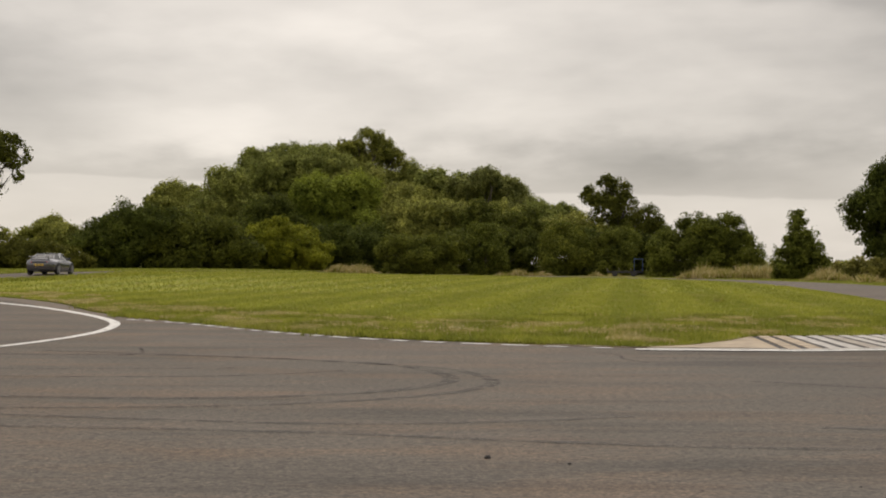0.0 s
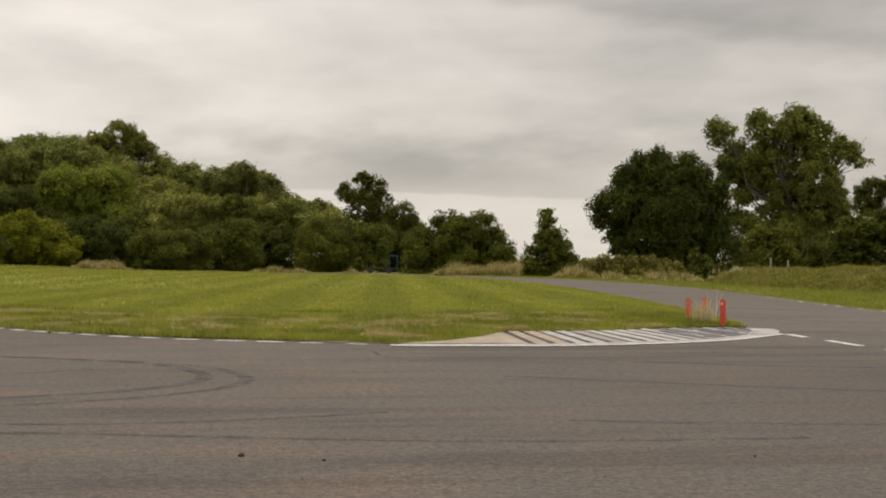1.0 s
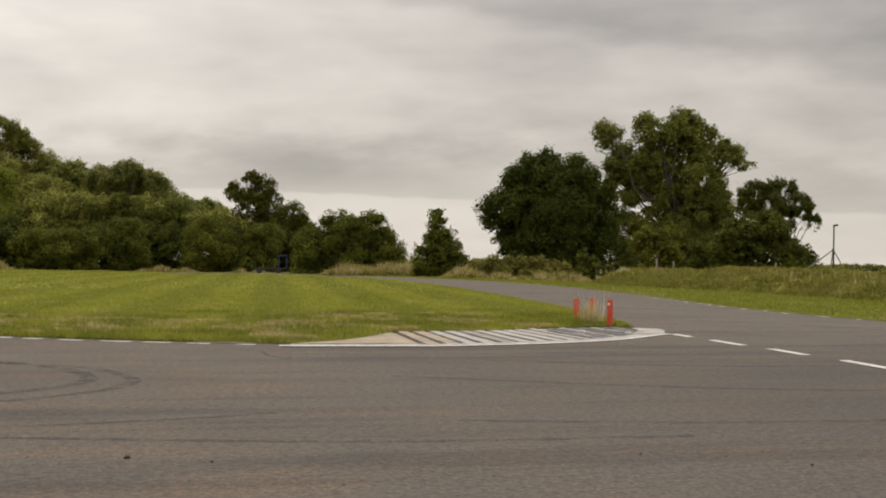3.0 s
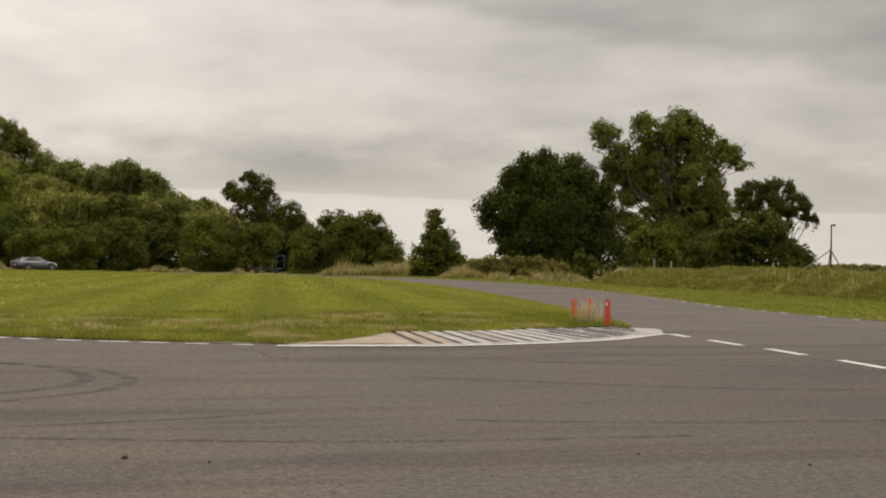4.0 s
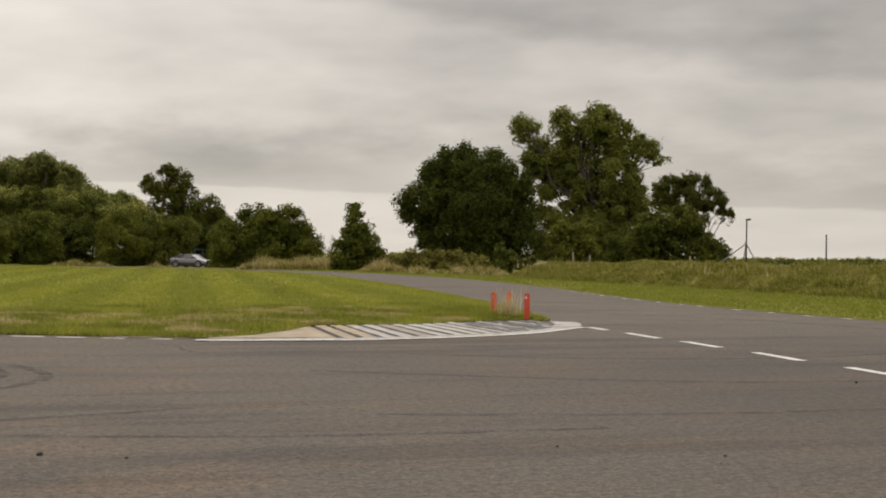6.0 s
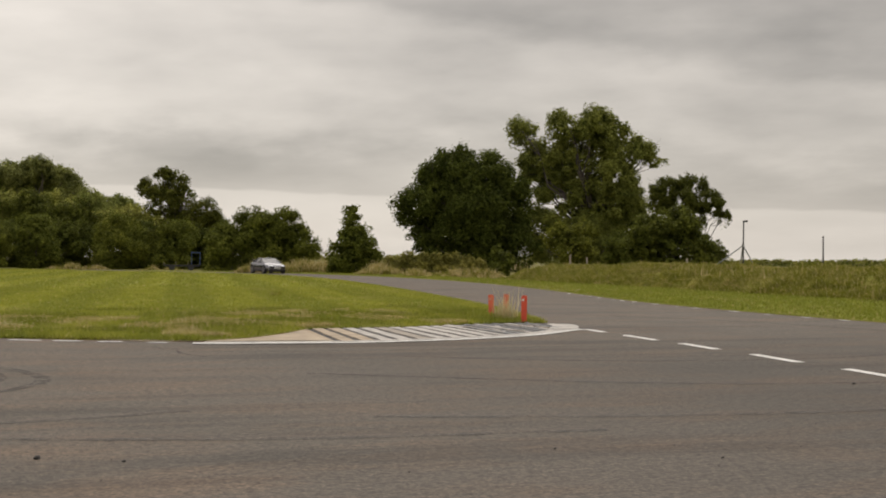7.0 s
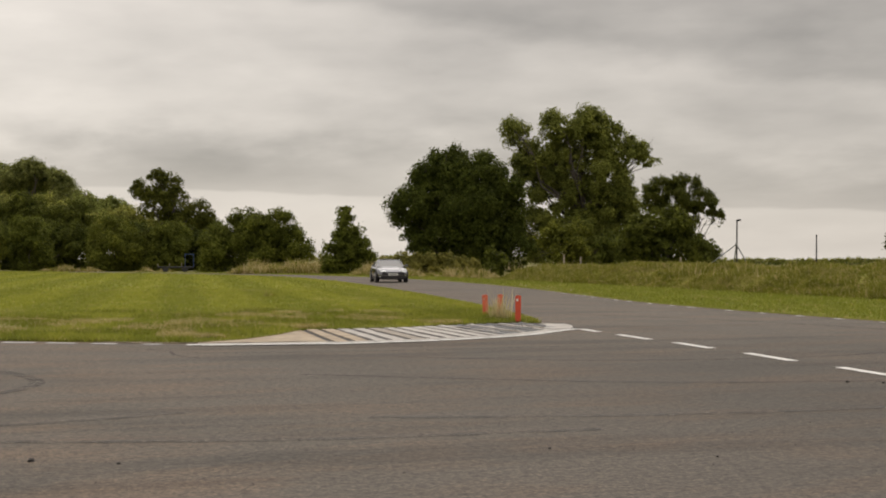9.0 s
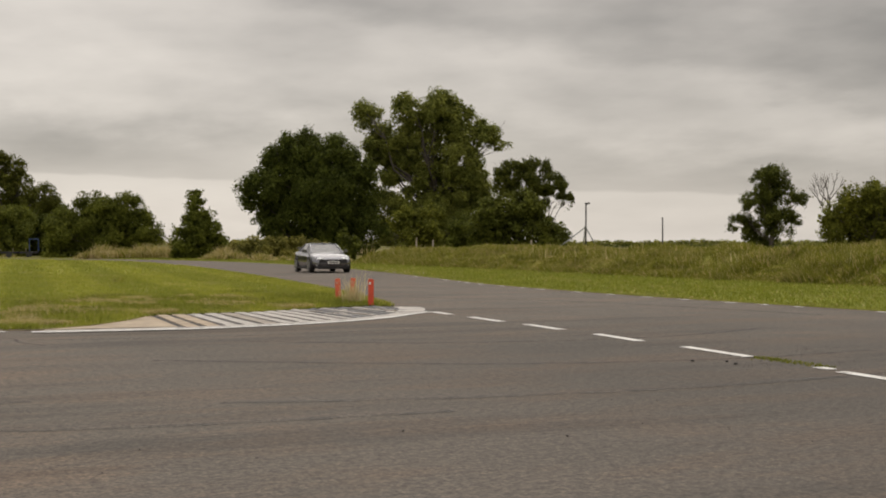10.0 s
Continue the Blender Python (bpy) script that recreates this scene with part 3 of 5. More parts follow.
def build_markings():
    # edge line along the infield, broken into worn lengths
    line = smooth_line([(-7.2, 32.1), (-5.7, 30.35), (-2.9, 26.0), (-0.6, 23.5), (1.8, 22.05), (3.0, 21.45)], 0.1)
    arc = np.concatenate([[0], np.cumsum(np.linalg.norm(np.diff(line, axis=0), axis=1))])
    s = 0.1
    rng = np.random.default_rng(2)
    while s < arc[-1] - 0.6:
        seg = line[(arc >= s) & (arc < s + rng.uniform(0.42, 0.62))]
        if len(seg) > 2:
            ob = ribbon("edge_line", seg, 0.16, 0.008, PAINT)
            tagged(ob, "worn white painted edge line on asphalt", "road marking", "edge line beside the infield", "structure")
        s += 0.74
    soil = smooth_line([(-7.9, 33.6), (-10.0, 37.8), (-13.5, 46.3), (-18.2, 54.6)], 0.6)
    ob = ribbon("soil_strip", soil, 0.8, 0.006, SOIL)
    tagged(ob, "strip of bare brown soil along the edge of the lawn", "bare soil", kind="structure")
    rim = smooth_line(OUTER_EDGE[1:11], 0.4)
    ob = ribbon("soil_strip", rim + (-0.06, 0), 0.2 + 0.12 * value_noise(np.c_[rim * 0.9, rim[:, 0] * 0]), 0.005, SOIL)
    tagged(ob, "dark soil along the outer edge of the asphalt", "bare soil", kind="structure")
    ob = sheet("gravel_patch", np.array([(22.0, 51.5), (23.6, 54.0), (25.0, 60.0), (25.6, 66.0), (24.6, 65.0), (23.6, 60.5), (22.5, 55.5)]), 0.036, SAND, 2.0)
    tagged(ob, "pale gravel patch at the edge of the track", "gravel", kind="structure")
    # solid white line that sweeps round the corner of the side road
    loop = smooth_line([(-15.5, 47.2), (-13.9, 44.5), (-11.9, 41.2), (-9.8, 37.1), (-8.1, 33.3), (-7.0, 30.2), (-6.5, 27.4), (-6.4, 25.3), (-6.5, 23.6), (-6.8, 21.7), (-7.6, 18.5)], 0.3)
    ob = ribbon("corner_line", loop, np.linspace(0.30, 0.17, len(loop)), 0.008, PAINT)
    tagged(ob, "solid white line curving round the asphalt corner", "road marking", kind="structure")
    # dashes across the mouth of the side track
    for a, b in [((10.55, 24.15), (10.45, 23.15)), ((10.4, 22.2), (10.25, 20.7)), ((10.25, 19.8), (10.1, 18.4)), ((10.05, 17.3), (9.85, 15.8)), ((9.8, 14.7), (9.6, 13.1)), ((9.42, 11.7), (9.38, 11.45)), ((9.3, 11.2), (9.1, 9.6)), ((9.0, 8.6), (8.8, 7.0))]:
        ob = ribbon("lane_dash", np.linspace(a, b, 6), 0.155, 0.008, PAINT)
        tagged(ob, "white painted dash on the asphalt", "road marking", "dashed line across the track mouth", "structure")
    # short worn marks along the outer edge
    outer = smooth_line([(18.1, 8), (18.0, 20.6), (18.0, 25.2), (18.1, 29.5), (18.4, 33.8), (19.1, 39.6), (20.4, 46.0), (22.0, 53.5)], 0.12)
    rng = np.random.default_rng(3)
    k = 0
    while k < len(outer) - 12:
        m = int(rng.integers(3, 6))
        ob = ribbon("edge_mark", outer[k:k + m] + (-0.22, 0), 0.12, 0.008, PAINT)
        tagged(ob, "short worn white mark at the edge of the asphalt", "road marking", "marks along the outer edge", "structure")
        k += m + int(rng.integers(6, 15))


def build_tyre_marks():
    marks = [
        ([(-9, 14.6), (-4.4, 13.7), (-2.6, 13.5), (-1.2, 13.85), (-0.5, 14.4), (-0.05, 15.1), (0.1, 15.8), (-0.1, 16.9), (-0.6, 17.9), (-1.4, 18.6), (-2.6, 19.3), (-4.2, 19.8), (-8, 20.0)], 0.2),
        ([(-6, 12.5), (-2.4, 12.7), (-1.0, 13.2), (-0.1, 13.9), (0.35, 14.6), (0.55, 15.4), (0.4, 16.4), (0, 17.4), (-1.0, 18.3), (-3.0, 19.5), (-6, 20.8)], 0.16),
        ([(-7, 11.6), (-1.7, 10.95), (0.9, 10.25), (2.4, 9.95), (4.5, 9.9)], 0.14),
        ([(-8, 13.1), (-4, 12.1), (-1, 11.4), (0.6, 11.6), (1.6, 12.0)], 0.12),
        ([(3.0, 11.2), (5.0, 10.7), (7.4, 10.6), (10, 11.0)], 0.14),
        ([(3.4, 15.6), (6.5, 13.6), (9.2, 13.0), (11.5, 13.3)], 0.13),
        ([(-6, 16.2), (-3.4, 16.0), (-2.0, 16.4), (-1.2, 17.0)], 0.1),
        ([(5.2, 18.0), (7.6, 16.6), (10.5, 16.4), (13, 17.4)], 0.12),
        ([(11, 33), (13.5, 30), (15.4, 26), (16.2, 20)], 0.18),
    ]
    marks += [([(2.2, 20.6), (2.5, 20.0), (2.45, 19.2), (2.7, 18.5)], 0.05), ([(-4.6, 21.5), (-4.3, 20.2), (-4.5, 19.6)], 0.06), ([(2.6, 19.6), (5.0, 19.2), (8.5, 19.5)], 0.09), ([(-9, 17.6), (-5, 17.2), (-2.5, 17.4)], 0.12)]
    for pts, w in marks:
        ob = ribbon("tyre_mark", smooth_line(pts, 0.3), w, 0.005, RUBBER)
        tagged(ob, "dark curved rubber tyre mark on asphalt", "tyre mark", "tyre marks", "structure")
    rng = np.random.default_rng(8)
    for x, y, r in [(0.3, 9.42, 0.024), (0.82, 9.15, 0.013), (4.6, 8.3, 0.011), (8.9, 12.4, 0.022), (8.7, 12.9, 0.02), (9.0, 12.7, 0.018), (3.7, 9.0, 0.011)]:
        bm = bmesh.new()
        bmesh.ops.create_icosphere(bm, subdivisions=2, radius=r)
        for v in bm.verts:
            v.co *= 1 + rng.uniform(-0.25, 0.25)
            v.co.z *= 0.55
        ob = part("stone", bm, GAP)
        ob.location = (x, y, r * 0.45)
        tagged(ob, "small dark stone lying on the asphalt", "stone", "loose stones")


def build_kerb():
    low, top = smooth_line(KERB_LOW, 0.25), smooth_line(KERB_TOP, 0.25)
    bed = np.concatenate([low + (0.0, 0.2), smooth_line([(10.5, 24.1), (10.75, 25.1), (10.95, 26.2)], 0.3), top[::-1]])
    kerb = sheet("kerb", bed, 0.007, GAP, 0.8)
    tagged(kerb, "ribbed concrete track kerb with faded white paint and dark grooves", "kerb", kind="structure")

    def y_low(x):
        return float(np.interp(x, low[:, 0], low[:, 1])) + 0.50

    def y_top(x):
        return float(np.interp(x, top[:, 0], top[:, 1])) + 0.1

    def rib(name, x0, x1, lean, ya, yb, rise, mat):
        """A slab between two grooves, lower at the track, with a chipped surface."""
        bm = bmesh.new()
        segs = 6
        tops, bots = [], []
        for side in (0, 1):
            for k in range(segs + 1):
                u = k / segs
                x = (x0, x1)[side] + lean * u + rng.uniform(-0.012, 0.012)
                y = ya((x0, x1)[side]) * (1 - u) + yb((x0, x1)[side] + lean) * u
                z = 0.016 + rise * u + rng.uniform(-0.002, 0.002)
                tops.append(bm.verts.new((x, y, z)))
                bots.append(bm.verts.new((x, y, 0.0)))
        m = segs + 1
        for k in range(segs):
            bm.faces.new((tops[k], tops[m + k], tops[m + k + 1], tops[k + 1]))
            bm.faces.new((tops[k], tops[k + 1], bots[k + 1], bots[k]))
            bm.faces.new((tops[m + k], bots[m + k], bots[m + k + 1], tops[m + k + 1]))
        bm.faces.new((tops[0], bots[0], bots[m], tops[m]))
        return part(name, bm, mat, kerb)
    rng = np.random.default_rng(4)
    for i in range(9):
        x0 = 5.22 + 0.335 * i
        gap = 0.10 + rng.uniform(0, 0.03) + 0.003 * i
        rib("rib", x0, x0 + 0.335 - gap, 0.38 - 0.036 * i, y_low, y_top, 0.004, SAND if i < 2 else (CONCRETE if i == 4 else KERB_PAINT))
    # worn end of the kerb towards the posts: narrow ribs with wide dark grooves
    for i in range(9):
        x0 = 8.26 + 0.25 * i + rng.uniform(-0.03, 0.03)
        end = rng.uniform(0.0, 0.5)
        rib("worn_rib", x0, x0 + rng.uniform(0.08, 0.14), 0.05, lambda x: y_low(x) + 0.1, lambda x: y_top(x) - end, 0.004, WORN_KERB if i % 3 else KERB_PAINT)
    for i in range(22):
        x = rng.uniform(8.4, 10.7)
        y = rng.uniform(y_low(min(x, 10.4)) + 0.5, 26.5)
        bm = bmesh.new()
        box_bm(bm, (rng.uniform(0.08, 0.16), rng.uniform(0.25, 0.5), 0.05), (0, 0, 0), None, 0.012)
        ob = part("broken_slab", bm, (KERB_PAINT, WORN_KERB, CONCRETE)[i % 3], kerb)
        ob.matrix_basis = pose(x, y, 0.0, 0, 0, rng.uniform(-15, 25))
    # white lip that borders the asphalt
    lip = np.stack([low[:, 0], low[:, 1] + 0.2], 1)
    for i in range(0, len(lip) - 1, 4):
        ribbon("lip", lip[i:i + 5], 0.28, 0.012, PAINT, kerb)
    band = np.stack([low[:, 0], low[:, 1] + 0.44], 1)
    for i in range(0, len(band) - 1, 4):
        ribbon("band", band[i:i + 5], 0.26, 0.017, KERB_PAINT, kerb)
    tail = smooth_line([(10.0, 24.1), (10.35, 24.7), (10.62, 25.4), (10.72, 26.0)], 0.3)
    ob = ribbon("end_slab", tail, 0.5, 0.023, KERB_PAINT, kerb)
    tagged(ob, "pale concrete end of the kerb")
    apron = np.array([(1.6, 22.35), (3.1, 21.7), (4.6, 21.6), (5.10, 21.4), (5.48, 25.3), (5.38, 25.1), (4.7, 23.6), (3.9, 22.65), (3.0, 22.4)])
    ob = sheet("sand_apron", apron, 0.018, SAND, 0.8, 0.02)
    tagged(ob, "sandy pale concrete patch at the start of the kerb", "concrete patch", kind="structure")
    ob = ribbon("kerb_line", smooth_line([(2.9, 21.3), (3.6, 21.15), (4.3, 21.08), (5.0, 21.04)], 0.2), 0.28, 0.015, PAINT)
    tagged(ob, "white painted line at the foot of the kerb", "road marking", kind="structure")


def build_grit():
    """Loose dark chippings swept to the joint between the two surfaces, and a few over the asphalt."""
    rng = np.random.default_rng(17)
    v = []
    spots = [(9.2, 12.3, 0.45, 0.5, 150), (10.4, 13.6, 0.8, 0.5, 110), (9.4, 15.5, 1.0, 1.5, 120), (12.0, 11.5, 1.2, 1.0, 120), (6.0, 9.0, 3.0, 1.2, 40), (0.0, 10.0, 4.0, 2.0, 50)]
    for cx, cy, sx, sy, n in spots:
        x, y, r = rng.normal(cx, sx, n), rng.normal(cy, sy, n), rng.uniform(0.004, 0.010, n)
        for a, b, s in zip(x, y, r):
            base = [(a + s * math.cos(k * 2.094 + s * 900), b + s * math.sin(k * 2.094 + s * 900), 0.002) for k in range(3)]
            top = (a, b, s * 0.9)
            v += [(base[0], base[1], top), (base[1], base[2], top), (base[2], base[0], top)]
    ob = new("grit", tri_mesh("grit", v, GAP))
    tagged(ob, "loose dark chippings scattered on the asphalt", "grit", kind="stuff")


# ---- trees ----
def value_noise(p):
    """Smooth noise from 0 to 1 at an array of points."""
    i = np.floor(p).astype(np.int64)
    f = p - i
    f = f * f * (3 - 2 * f)
    total = np.zeros(len(p))
    for cx, cy, cz in itertools.product((0, 1), repeat=3):
        h = ((i[:, 0] + cx) * 73856093) ^ ((i[:, 1] + cy) * 19349663) ^ ((i[:, 2] + cz) * 83492791)
        h = (h ^ (h >> 13)) * 1274126177
        value = ((h ^ (h >> 16)) & 0xFFFF) / 65535.0
        total += value * np.where(cx, f[:, 0], 1 - f[:, 0]) * np.where(cy, f[:, 1], 1 - f[:, 1]) * np.where(cz, f[:, 2], 1 - f[:, 2])
    return total


def unit(v):
    return v / (np.linalg.norm(v, axis=1)[:, None] + 1e-9)


def leaf_sprays(rng, lobes, per_area, size, gap, clump=0.62):
    """Sprays of leaves on the boughs of a crown of lobes (x, y, z, r), open where the noise makes gaps."""
    cen, rad, out = [], [], []
    for x, y, z, r in lobes:
        if gap < -0.12:
            cen.append((x, y, z))
            rad.append(0.74 * r)
            out.append((0, 0, 1))
        n = int(8 + 5 * r + 1.3 * r * r)
        d = unit(rng.normal(size=(n, 3)) + (0, 0, 0.15))
        at = r * rng.uniform(0.52, 0.88, n)
        for q, a, b in zip(d, at, rng.uniform(0.20, 0.44, n)):
            cen.append((x + q[0] * a * 1.1, y + q[1] * a * 1.1, z + q[2] * a * 0.95))
            rad.append(min(1.25, max(0.28, b * r)))
            out.append(q)
    cen, rad, out = np.array(cen), np.array(rad), np.array(out)
    total = per_area * sum(r * r for *_, r in lobes)
    w = rad ** 2
    idx = np.repeat(np.arange(len(cen)), np.maximum(3, (w / w.sum() * total).astype(int)))
    n = len(idx)
    e = unit(rng.normal(size=(n, 3)))
    reach = rad[idx] * (0.40 + 0.62 * rng.uniform(0, 1, n) ** 0.5)
    p = cen[idx] + e * reach[:, None] * (1.0, 1.0, 0.92)
    p += e * ((value_noise(p * 1.5 / clump + 31.7) - 0.5) * clump * 1.3)[:, None]
    stray = rng.uniform(0, 1, n) < 0.05
    p[stray] += e[stray] * np.abs(rng.normal(0, 0.32 * clump, stray.sum()))[:, None]
    holes = 0.62 * value_noise(p * 0.85 / clump + 7.3) + 0.38 * value_noise(p * 2.3 / clump + 3.1)
    ok = (p[:, 2] > 0.05) & (holes > 0.40 + 0.5 * gap)
    p, e, o = p[ok], e[ok], out[idx][ok]
    n = len(p)
    nrm = unit(e * 0.5 + o * 0.3 + rng.normal(size=(n, 3)) * 0.42 + (0, 0, 0.25))
    t = unit(np.cross(nrm, rng.normal(size=(n, 3))))
    b = np.cross(nrm, t)
    s = size * rng.uniform(0.55, 1.3, n)[:, None]
    q = np.empty((n, 3, 3))
    q[:, 0] = p - t * s * 0.8 - b * s * 0.5
    q[:, 1] = p + t * s * 0.8 - b * s * 0.5
    q[:, 2] = p + b * s * 0.9
    return q


KINDS = {  # label, leaf sprays per square metre of lobe, spray size, gap threshold, clump radius
    "wood": ("tall dense green woodland tree in full leaf", 1150, 0.17, -0.30, 0.9),
    "tall": ("tall grey-green tree with an open leafy crown", 2000, 0.125, 0.015, 0.70),
    "front": ("broad mid-green oak with a full rounded crown", 1300, 0.15, -0.26, 0.8),
    "dark": ("dark green dense tree with foliage to the ground", 1400, 0.14, -0.20, 0.75),
    "dusky": ("dusky olive-green woodland tree in leaf", 1100, 0.17, -0.26, 0.85),
    "bright": ("bright yellow-green rounded hawthorn bush", 1900, 0.11, -0.26, 0.5),
    "bush": ("rounded green bush standing in rough grass", 1900, 0.11, -0.26, 0.5),
    "open": ("dark oak with an open crown and visible limbs", 2000, 0.11, 0.02, 0.6),
    "bramble": ("low brown and green bramble scrub beside the track", 3000, 0.10, -0.6, 0.40),
    "olive": ("long clipped olive-green hedge", 1900, 0.11, -0.45, 0.40),
}


def build_tree(name, x, y, kind, lobes, seed):
    rng = np.random.default_rng(seed)
    label, dens, size, gap, clump = KINDS[kind]
    tree = new(name)
    yaw = math.atan2(-x, y)
    ground = float(gz(x, y)) - 0.06
    tree.matrix_basis = pose(x, y, ground, 0, 0, math.degrees(yaw))
    crown = []
    for i, (dx, z, r) in enumerate(lobes):
        crown.append((dx, rng.uniform(-0.5, 0.7) * r, z - ground, r * 1.02))
        if r > 1.2:
            for _ in range(2):
                a, e, q = rng.uniform(0, 2 * np.pi), rng.uniform(-0.5, 1.0), rng.uniform(0.35, 0.55)
                crown.append((dx + math.cos(a) * math.cos(e) * r * 0.72, math.sin(a) * math.cos(e) * r * 0.8, z - ground + math.sin(e) * r * 0.72, r * q))
    if kind in ("dark", "bush", "bright", "bramble", "olive"):
        # foliage down to the ground
        x0, x1 = min(dx - 0.75 * r for dx, _, r in lobes), max(dx + 0.75 * r for dx, _, r in lobes)
        low_r = 0.55 if kind == "bramble" else 0.9
        if min(z - r for _, z, r in lobes) < 1.2:
            for dx in np.arange(x0 + low_r * 0.7, x1 - low_r * 0.5, low_r * 1.1):
                crown.append((dx, rng.uniform(-0.6, 0.3), 0.35 + rng.uniform(0, 0.3), low_r * rng.uniform(0.8, 1.15)))
    me = tri_mesh("crown", leaf_sprays(rng, crown, dens, size, gap, clump), LEAF[kind])
    c = new("crown", me)
    c.parent = tree
    top = max(z for _, z, _ in lobes)
    r0 = 0.09 + 0.020 * top
    mid = sum(dx for dx, _, _ in lobes) / len(lobes)
    low = min(z for _, z, _ in lobes)
    stem = [Vector((mid * 0.4, 0, -0.2))]
    for k in range(1, 6):
        stem.append(Vector((mid * (0.4 + 0.1 * k) + rng.uniform(-0.15, 0.15) * k * 0.5, rng.uniform(-0.15, 0.15) * k * 0.5, 0.72 * top * k / 5)))
    limbs = [(stem, [r0 * 1.4, r0 * 1.05, r0 * 0.9, r0 * 0.7, r0 * 0.5, r0 * 0.28], 9)]
    for dx, yy, z, r in crown[:40]:
        e = Vector((dx, yy, z))
        h = min(max(0.35 * (z - ground), 0.55 * (z - ground) - 0.25 * abs(dx - mid) + rng.uniform(-0.6, 0.6)), 0.7 * top)
        u = min(4.999, max(0.6, h / (0.72 * top) * 5))
        a = stem[int(u)].lerp(stem[int(u) + 1], u - int(u))
        far = (e - a).length
        m = a.lerp(e, 0.45) + Vector((rng.uniform(-0.1, 0.1), rng.uniform(-0.1, 0.1), rng.uniform(-0.12, 0.02))) * far
        m2 = m.lerp(e, 0.55) + Vector((rng.uniform(-0.08, 0.08), rng.uniform(-0.08, 0.08), rng.uniform(-0.02, 0.1))) * far
        q = r0 * min(0.34, 0.10 + 0.035 * far)
        limbs.append(([a, m, m2, e], [q, q * 0.7, q * 0.45, q * 0.2], 6))
        for _ in range(2):
            w = e + Vector(rng.normal(size=3)) * r * 0.55
            limbs.append(([m2, m2.lerp(w, 0.5) + Vector(rng.normal(size=3)) * r * 0.1, w], [q * 0.35, q * 0.22, q * 0.08], 5))
    t = new("trunk", tubes_mesh("trunk", limbs, BARK))
    t.parent = tree
    return tagged(tree, label, {"bright": "bush", "bush": "bush", "bramble": "scrub", "olive": "hedge"}.get(kind, "tree"))


